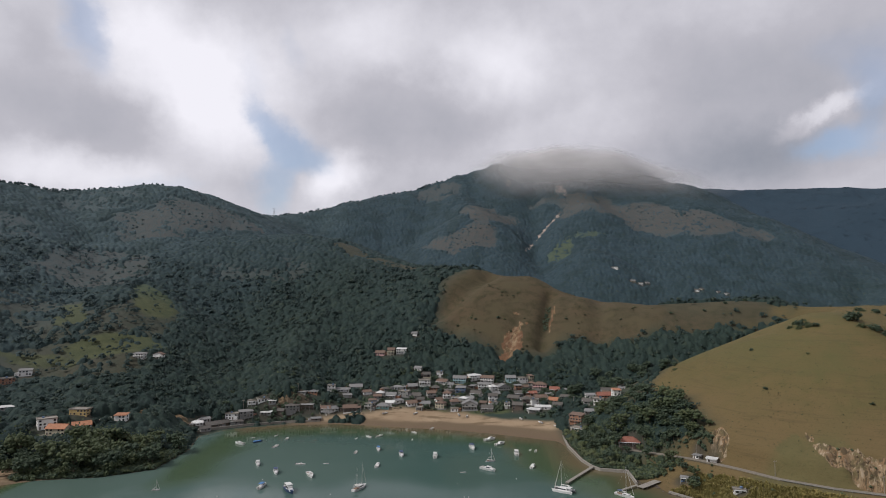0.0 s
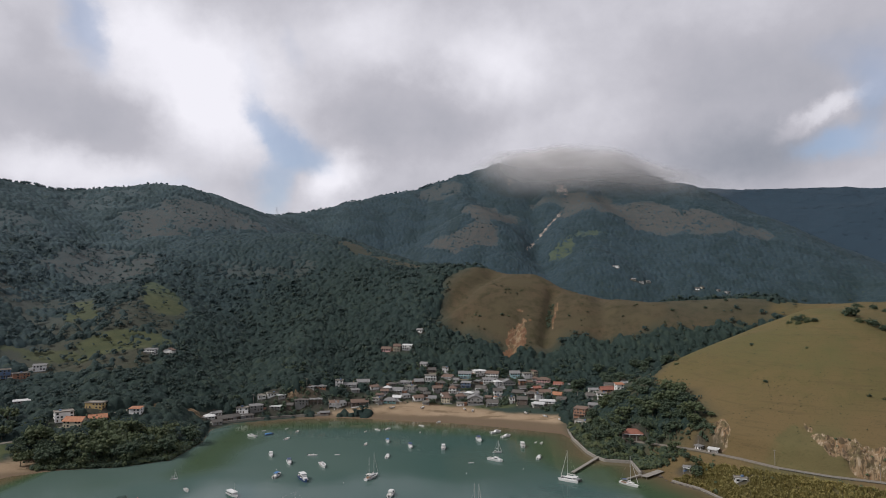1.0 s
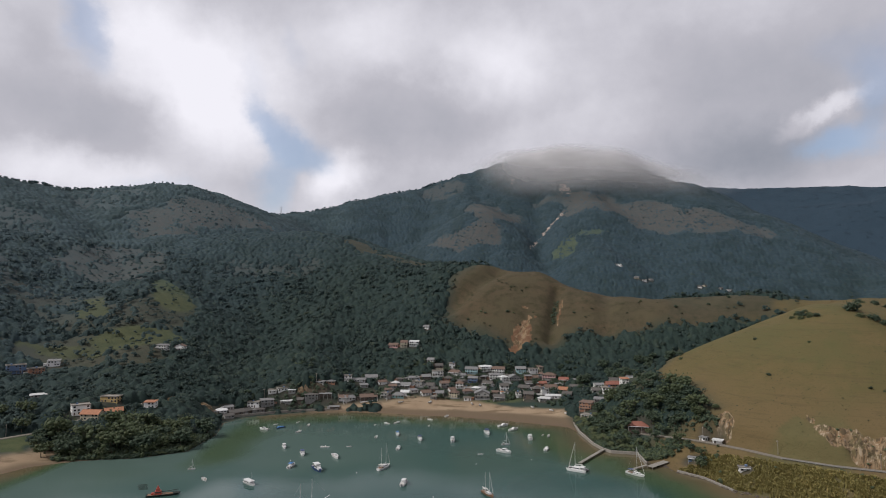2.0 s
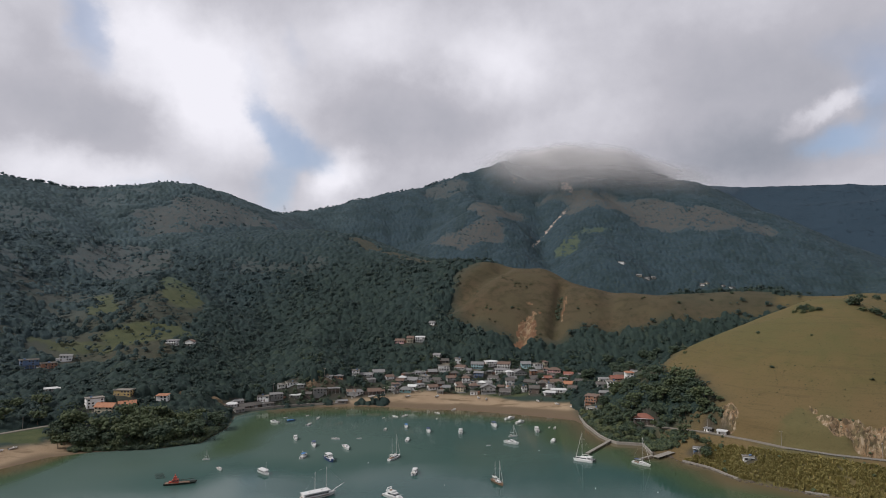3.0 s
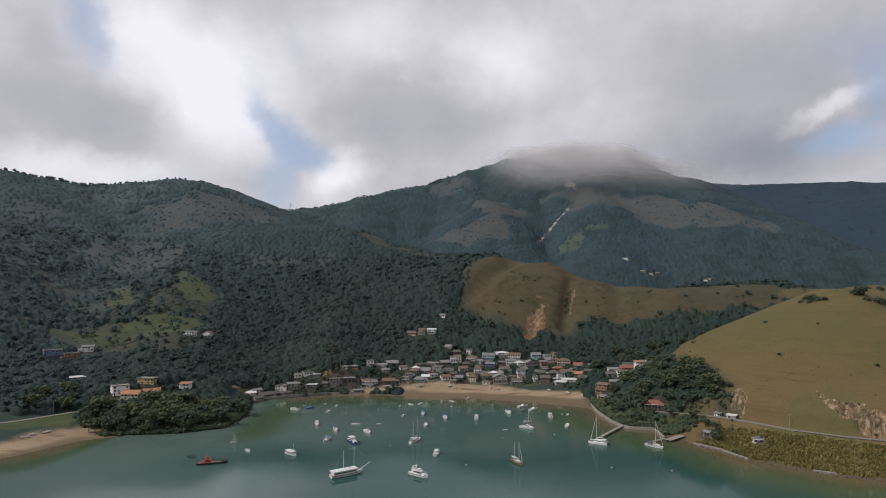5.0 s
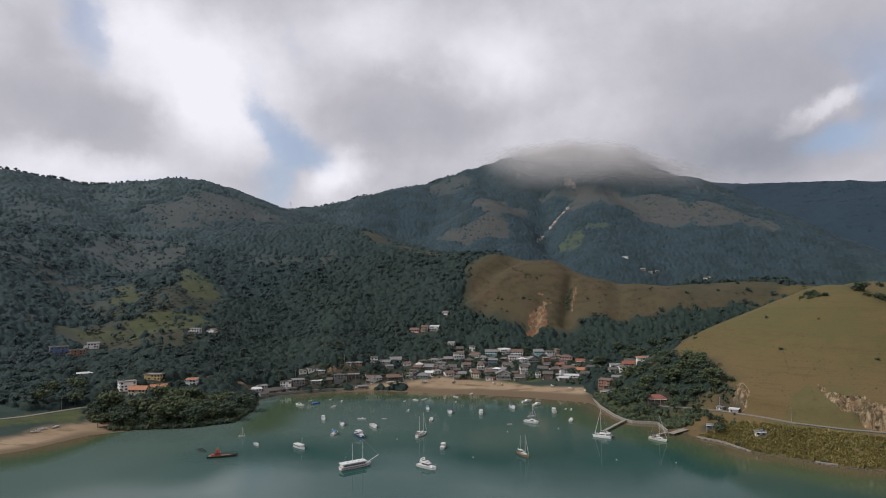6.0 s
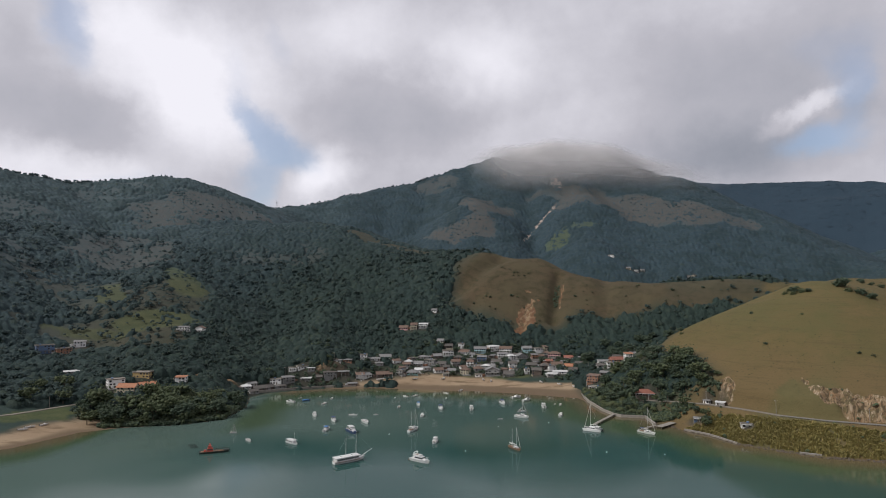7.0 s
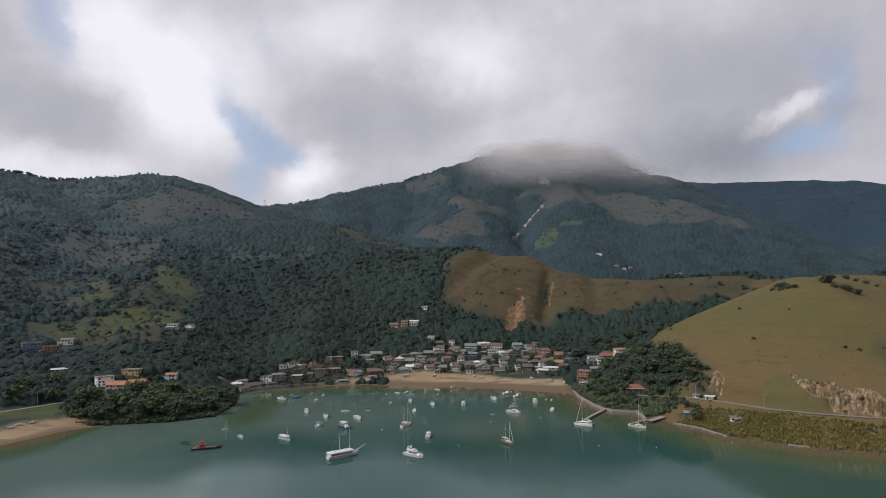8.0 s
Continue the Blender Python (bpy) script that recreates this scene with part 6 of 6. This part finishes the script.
def build_tree(high, spread, mat, seed, label):
    """A trunk with limbs, and a broken crown of many leafy lumps and sprays."""
    rng = random.Random(seed)
    tree = new("tree")
    bm = bmesh.new()
    fork = Vector((rng.uniform(-0.3, 0.3), rng.uniform(-0.3, 0.3), high * 0.42))
    pole(bm, (0, 0, -1.2), fork, high * 0.034, high * 0.022, 7)
    tips = []
    for k in range(6):
        a = k * math.tau / 6 + rng.uniform(-0.3, 0.3)
        tip = Vector((math.cos(a) * spread * rng.uniform(0.45, 0.75), math.sin(a) * spread * rng.uniform(0.45, 0.75), high * rng.uniform(0.58, 0.86)))
        pole(bm, fork, tip, high * 0.014, high * 0.005, 5)
        tips.append(tip)
    part("trunk", bm, TRUNK, tree)
    bm = bmesh.new()
    for tip in tips + [Vector((0, 0, high * 0.85))]:
        for _ in range(6):
            out = Vector((rng.gauss(0, 1), rng.gauss(0, 1), rng.gauss(0, 0.7))) * spread * 0.23
            leaf_lump(bm, tip + out, spread * rng.uniform(0.13, 0.27), rng)
        for _ in range(22):
            out = Vector((rng.gauss(0, 1), rng.gauss(0, 1), rng.gauss(0, 0.8))) * spread * 0.32
            c, n = tip + out, Vector((rng.gauss(0, 1), rng.gauss(0, 1), rng.gauss(0, 1))).normalized()
            u = n.orthogonal().normalized() * spread * 0.09
            v = n.cross(u)
            bm.faces.new([bm.verts.new(c + q) for q in (u, v, -u * 1.3, -v)])
    part("crown", bm, mat, tree, smooth=True)
    return tagged(tree, label, "tree", "trees by the shore")


def build_palm(high, seed):
    rng = random.Random(seed)
    palm = new("palm_tree")
    bm, at = bmesh.new(), Vector((0, 0, -0.8))
    lean = Vector((rng.uniform(-0.16, 0.16), rng.uniform(-0.16, 0.16), 1))
    for k in range(5):
        nxt = at + lean * high / 5
        pole(bm, at, nxt, 0.2 - 0.02 * k, 0.18 - 0.02 * k, 6)
        at = nxt
    part("trunk", bm, TRUNK, palm)
    bm = bmesh.new()
    for k in range(15):
        a, lift = k * math.tau / 15 + rng.uniform(-0.15, 0.15), rng.uniform(0.1, 0.9)
        side = Vector((-math.sin(a), math.cos(a), 0))
        last = None
        for j in range(6):
            f = j / 5
            p = at + Vector((math.cos(a) * 3.1 * f, math.sin(a) * 3.1 * f, lift * 2.0 * f - 2.6 * f * f))
            w = 0.42 * (1 - abs(f - 0.45) * 1.5) + 0.06
            row = [bm.verts.new(p + side * w - Vector((0, 0, 0.22))), bm.verts.new(p), bm.verts.new(p - side * w - Vector((0, 0, 0.22)))]
            if last:
                bm.faces.new((last[0], last[1], row[1], row[0]))
                bm.faces.new((last[1], last[2], row[2], row[1]))
            last = row
    part("fronds", bm, PALM_LEAF, palm)
    return tagged(palm, "slender coconut palm with drooping fronds", "palm tree", "palms by the sea wall")


GROVE = foliage_material("grove_leaves", (0.053, 0.080, 0.055), (0.094, 0.126, 0.073), (0.124, 0.138, 0.072), 0.3)
# olive copy of the grove leaves, with sunlight put into the colour
LIT_GROVE = foliage_material("sunlit_olive_leaves", (0.072, 0.098, 0.052), (0.126, 0.150, 0.070), (0.15, 0.157, 0.072), 0.3)
PALM_LEAF = foliage_material("palm_leaves", (0.06, 0.08, 0.03), (0.12, 0.135, 0.055), (0.16, 0.155, 0.07), 0.4, 0.2)
REED = foliage_material("reed_leaves", (0.18, 0.158, 0.058), (0.33, 0.28, 0.098), (0.42, 0.305, 0.115), 0.2, 0.1)


def plant_trees():
    kinds = [build_tree(11, 5.2, GROVE, 1, "broad dark green tree near the shore"), build_tree(9, 4.4, GROVE, 2, "rounded dark green tree near the shore"),
             build_tree(13, 5.0, GROVE, 3, "tall dark green tree near the shore"), build_tree(8, 4.2, LIT_GROVE, 4, "olive green tree with a loose crown"),
             build_tree(10, 4.6, LIT_GROVE, 5, "yellowish green tree near the shore")]
    used = set()

    def plant(which, x, y, size, turn, group="", sunk=0.0):
        z = float(ground_height([x], [y])[0]) - sunk * size
        m = pose(x, y, z - 0.2, 0, 0, turn) @ Matrix.Scale(size, 4)
        if which in used:
            ob = copy_thing(kinds[which], m)
        else:
            used.add(which)
            ob = kinds[which]
            ob.matrix_world = m
        if group:
            tagged(ob, group=group)

    rng = random.Random(21)
    for count, x0, x1, y0, y1, low, size, picks in ((84, -296, -188, 432, 505, 2, 1.2, (1, 4, 0, 3, 3)), (58, 126, 188, 440, 545, 12, 0.95, (0, 1, 2, 0, 3, 4)),
                                                    (26, 180, 262, 585, 690, 30, 1.1, (0, 1, 2, 0)), (95, -60, 158, 626, 706, 32, 0.55, (0, 1, 3, 1, 2)), (7, 146, 158, 640, 656, 30, 1.0, (0, 2)), (18, 150, 192, 425, 482, 12, 0.9, (0, 1, 2, 4)),
                                                    (16, -200, -70, 590, 680, 24, 0.6, (0, 1, 3)), (8, -372, -300, 452, 500, 30, 0.8, (0, 1, 4)),
                                                    (12, 160, 200, 395, 440, 6, 0.6, (3, 4, 1))):
        made = tries = 0
        while made < count and tries < 4000:
            tries += 1
            x, y = rng.uniform(x0, x1), rng.uniform(y0, y1)
            d = float(inland(np.array([x]), np.array([y]))[0])
            if d < low or (x0 == -296 and x < -258 and y > 464) or not clear_of_houses(np.array([x]), np.array([y]), 1.5)[0]:
                continue
            if max(float(v[0]) for v in land_cover(np.array([x]), np.array([y]))[:3:2]) > 0.5 and size > 0.7:
                continue
            plant(rng.choice(picks), x, y, size * rng.uniform(0.75, 1.2), rng.uniform(0, 360))
            made += 1
    # lone trees and thickets on the pasture
    for x, y, size in ((259, 498, 0.36), (283, 463, 0.33), (241, 446, 0.36), (300, 500, 0.8), (303, 505, 0.85), (306, 498, 0.8), (309, 503, 0.7), (297, 508, 0.7), (304, 512, 0.8), (310, 494, 0.6), (341, 495, 1.4), (338, 482, 0.9), (345, 476, 1.0), (350, 470, 0.9),
                       (311, 512, 0.6), (400, 566, 0.75), (393, 562, 0.65), (408, 560, 0.8), (416, 556, 0.6), (424, 553, 0.65), (432, 548, 0.5),
                       (238, 585, 0.5), (262, 590, 0.45), (288, 604, 0.5), (318, 622, 0.4), (222, 560, 0.6), (216, 545, 0.55), (55, 800, 0.5), (60, 795, 0.4), (89, 794, 0.5), (97, 792, 0.42), (175, 785, 0.42), (264, 789, 0.5), (299, 761, 0.55), (341, 760, 0.5), (372, 770, 0.6),
                       (402, 779, 0.6), (350, 640, 0.5), (340, 620, 0.45), (330, 600, 0.5)):
        plant(rng.choice((0, 1, 3)), x, y, size, rng.uniform(0, 360), "trees on the pasture", 4.2)
    # in front of the pavilion
    for x, y, size in ((146, 463, 0.62), (155, 461, 0.7), (141, 470, 0.5), (163, 455, 0.75)):
        plant(rng.choice((0, 1, 3)), x, y, size, rng.uniform(0, 360))


plant_trees()


def plant_palms():
    kinds = [build_palm(6.0, 1), build_palm(7.5, 2), build_palm(5.0, 3)]
    rng, made = random.Random(4), 0
    while made < 38:
        x, y = rng.uniform(116, 150), rng.uniform(448, 545)
        if not 4 < float(inland(np.array([x]), np.array([y]))[0]) < 22 or not clear_of_houses(np.array([x]), np.array([y]), 1.0)[0]:
            continue
        m = pose(x, y, float(ground_height([x], [y])[0]), 0, 0, rng.uniform(0, 360))
        if made < 3:
            kinds[made].matrix_world = m
        else:
            copy_thing(kinds[made % 3], m)
        made += 1


plant_palms()


def reed_shapes(count, seed):
    """Clumps of tall bent grass, one metre high."""
    rng, shapes = random.Random(seed), []
    for _ in range(count):
        co, tri = [], []
        for _ in range(9):
            a, b = rng.uniform(0, math.tau), rng.uniform(0.15, 0.65)
            x, y = rng.gauss(0, 0.2), rng.gauss(0, 0.2)
            sx, sy, h = -math.sin(a) * 0.16, math.cos(a) * 0.16, rng.uniform(0.65, 1.1)
            n = len(co)
            co += [(x - sx, y - sy, -0.15), (x + sx, y + sy, -0.15), (x + math.cos(a) * b * 0.3 - sx, y + math.sin(a) * b * 0.3 - sy, h * 0.6),
                   (x + math.cos(a) * b * 0.3 + sx, y + math.sin(a) * b * 0.3 + sy, h * 0.6), (x + math.cos(a) * b, y + math.sin(a) * b, h)]
            tri += [(n, n + 1, n + 3), (n, n + 3, n + 2), (n + 2, n + 3, n + 4)]
        shapes.append((np.array(co), np.array(tri)))
    return shapes


def stone_shapes(count, seed):
    rng, shapes = random.Random(seed), []
    for _ in range(count):
        bm = bmesh.new()
        made = bmesh.ops.create_icosphere(bm, subdivisions=1, radius=1.0)["verts"]
        off = Vector((rng.uniform(0, 60), rng.uniform(0, 60), 0))
        for v in made:
            v.co *= 1 + 0.7 * noise.noise(v.co * 1.3 + off)
        bm.verts.index_update()
        shapes.append((np.array([v.co[:] for v in bm.verts]), np.array([[v.index for v in f.verts] for f in bm.faces])))
        bm.free()
    return shapes


def build_ground_cover():
    rng = np.random.default_rng(8)
    x, y = scatter(52000, 150, 420, 250, 440, lambda x, y: (inland(x, y) > 3.5) * (inland(x, y) < 46) * (along(x, y, ROADS[0])[0] > 12.5)
                   * smoothstep(-0.55, -0.1, fbm(x / 14, y / 14, 3, 90)) * clear_of_houses(x, y, 1.0) * (y < 405 + (x - 160) * 0.2), 41)
    s = rng.uniform(1.1, 2.6, len(x))
    crowd("tall_grass", reed_shapes(8, 3), np.stack([x, y, ground_height(x, y)], -1), np.stack([s * 0.9, s * 0.9, s], -1), REED, "tall yellow-green grass on the bank below the road", "grass", 9)
    x, y = scatter(2800, 150, 420, 250, 440, lambda x, y: (inland(x, y) > 3) * (inland(x, y) < 52) * smoothstep(0.0, 0.4, fbm(x / 16, y / 16, 3, 95)) * (along(x, y, ROADS[0])[0] > 5.0)
                   * clear_of_houses(x, y, 1.0) * 0.5, 42)
    s = rng.uniform(0.7, 1.9, len(x))
    crowd("bank_bushes", crown_shapes(5, 6, 9), np.stack([x, y, ground_height(x, y) + s * 0.3], -1), np.stack([s, s, s], -1), LIT_GROVE, "olive bushes along the hillside road", "bush", 10, True)
    x, y = scatter(60000, 140, 420, 240, 460, lambda x, y: (np.abs(inland(x, y) - 0.5) < 2.2) * 0.5 * ((y < 400) | (x < 150)), 43)
    s = rng.uniform(0.3, 1.1, len(x))
    crowd("shore_rocks", stone_shapes(8, 4), np.stack([x, y, np.maximum(ground_height(x, y), -0.3)], -1), np.stack([s, s, s * 0.7], -1), ROCK, "dark brown rocks along the waterline", "rocks", 11)
    x, y = scatter(9000, 180, 320, 340, 450, lambda x, y: smoothstep(0.35, 0.7, land_cover(x, y)[2]) * 0.12, 44)
    s = rng.uniform(0.2, 0.6, len(x))
    crowd("rock_outcrop", stone_shapes(8, 5), np.stack([x, y, ground_height(x, y) - 0.3 * s], -1), np.stack([s * 1.2, s * 1.2, s * 1.6], -1), CUT_ROCK, "tan rock broken out beside the road cut", "rocks", 12)
    x, y = scatter(800, 190, 320, 345, 445, lambda x, y: smoothstep(0.15, 0.5, land_cover(x, y)[2]) * smoothstep(-0.1, 0.3, fbm(x / 10, y / 10, 2, 97)) * 0.5, 46)
    s = rng.uniform(0.4, 1.3, len(x))
    crowd("cliff_bushes", crown_shapes(4, 6, 15), np.stack([x, y, ground_height(x, y) + s * 0.2], -1), np.stack([s, s, s * 0.8], -1), LIT_GROVE, "olive scrub clinging to the road cut", "bush", 14, True)
    for seed, x0, x1, y0, y1, deep, mat, words in ((51, -300, -186, 428, 510, 46, GROVE, "dense green undergrowth on the wooded point"), (52, 118, 192, 425, 548, 50, GROVE, "green undergrowth below the grove"),
                                                   (53, -300, -186, 428, 510, 30, LIT_GROVE, "olive undergrowth hanging over the water"), (54, 118, 192, 425, 548, 30, LIT_GROVE, "olive undergrowth among the palms")):
        x, y = scatter(3400 if mat is GROVE else 1900, x0, x1, y0, y1, lambda x, y: (inland(x, y) > 0.6) * (inland(x, y) < deep) * clear_of_houses(x, y, 1.5) * ((x > -276) | (y > 446)), seed)
        s = rng.uniform(0.9, 2.3, len(x))
        crowd("undergrowth", crown_shapes(3, 8, seed, 1, 10), np.stack([x, y, np.maximum(ground_height(x, y), 0.2) + s * 0.35], -1), np.stack([s, s, s * 1.1], -1), mat, words, "undergrowth", seed)
    # bushes crowded between the houses, and a thicket down the gully
    x, y = scatter(4200, -200, 190, 585, 720, lambda x, y: (inland(x, y) > np.clip(9 + (x + 130) * 0.31, 9, 47)) * clear_of_houses(x, y, -1.0) * smoothstep(-0.3, 0.2, fbm(x / 15, y / 15, 2, 61)), 47)
    s = rng.uniform(0.8, 2.6, len(x))
    crowd("garden_bushes", crown_shapes(4, 8, 17, 1, 8), np.stack([x, y, ground_height(x, y) + s * 0.4], -1), np.stack([s, s, s * 1.1], -1), GROVE, "dark green bushes crowded between the village houses", "bush", 15)
    x, y = scatter(5000, 110, 180, 730, 840, lambda x, y: smoothstep(4.5, 1.5, along(x, y, [(160, 822, 0), (147, 785, 0)])[0]) * 0.5, 48)
    s = rng.uniform(0.8, 2.0, len(x))
    crowd("gully_thicket", crown_shapes(4, 8, 19, 1, 8), np.stack([x, y, ground_height(x, y) + s * 0.2], -1), np.stack([s, s, s * 0.9], -1), GROVE, "dark thicket filling the gully of the grassy hill", "bush", 16)
    # tufts and molehills on the pasture
    x, y = scatter(14000, 180, 560, 380, 740, lambda x, y: (land_cover(x, y)[0] > 0.6) * (0.05 + 0.5 * smoothstep(0.1, 0.5, fbm(x / 38, y / 38, 3, 99)) + 0.5 * np.exp(-((x - 240) ** 2 + (y - 425) ** 2) / 1100)) * (along(x, y, ROADS[0])[0] > 12), 45)
    s = rng.uniform(0.18, 0.8, len(x))
    crowd("pasture_tufts", crown_shapes(2, 6, 12), np.stack([x, y, ground_height(x, y)], -1), np.stack([s, s, s * 0.7], -1), SHRUB, "small dark tufts dotting the pasture", "tufts", 13)


CUT_ROCK = painted("tan_rock", (0.24, 0.175, 0.11), 0.92, 0.6, 0.4, relief=0.15)
build_ground_cover()


def build_pylon():
    pylon = new("power_pylon")
    for sx in (-1, 1):
        for sy in (-1, 1):
            part("leg", bar((sx * 3, sy * 3, -2), (sx * 0.6, sy * 0.6, 30), 0.28, 0.16, 4), STEEL, pylon)
    for z in (20, 25, 29):
        part("crossarm", block(-5, 5, -0.25, 0.25, z, z + 0.4), STEEL, pylon)
    pylon.matrix_world = pose(-497, 1955, float(ground_height([-497], [1955])[0]), 0, 0, 20)
    tagged(pylon, "grey lattice power pylon on the saddle", "pylon")


build_pylon()


def build_buoys():
    first = None
    for x, y in ((78, 345), (112, 338), (-10, 352), (-60, 400), (20, 420), (60, 430), (-110, 430)):
        if first is None:
            first = new("mooring_buoy")
            bm = bar((0, 0, -0.3), (0, 0, 0.35), 0.35, 0.25, 8)
            pole(bm, (0, 0, 0.3), (0, 0, 0.7), 0.05, sides=5)
            part("float", bm, GELCOAT, first)
            first.matrix_world = pose(x, y, 0)
            tagged(first, "small white mooring buoy afloat", "buoy", "mooring buoys")
        else:
            copy_thing(first, pose(x, y, 0))


build_buoys()
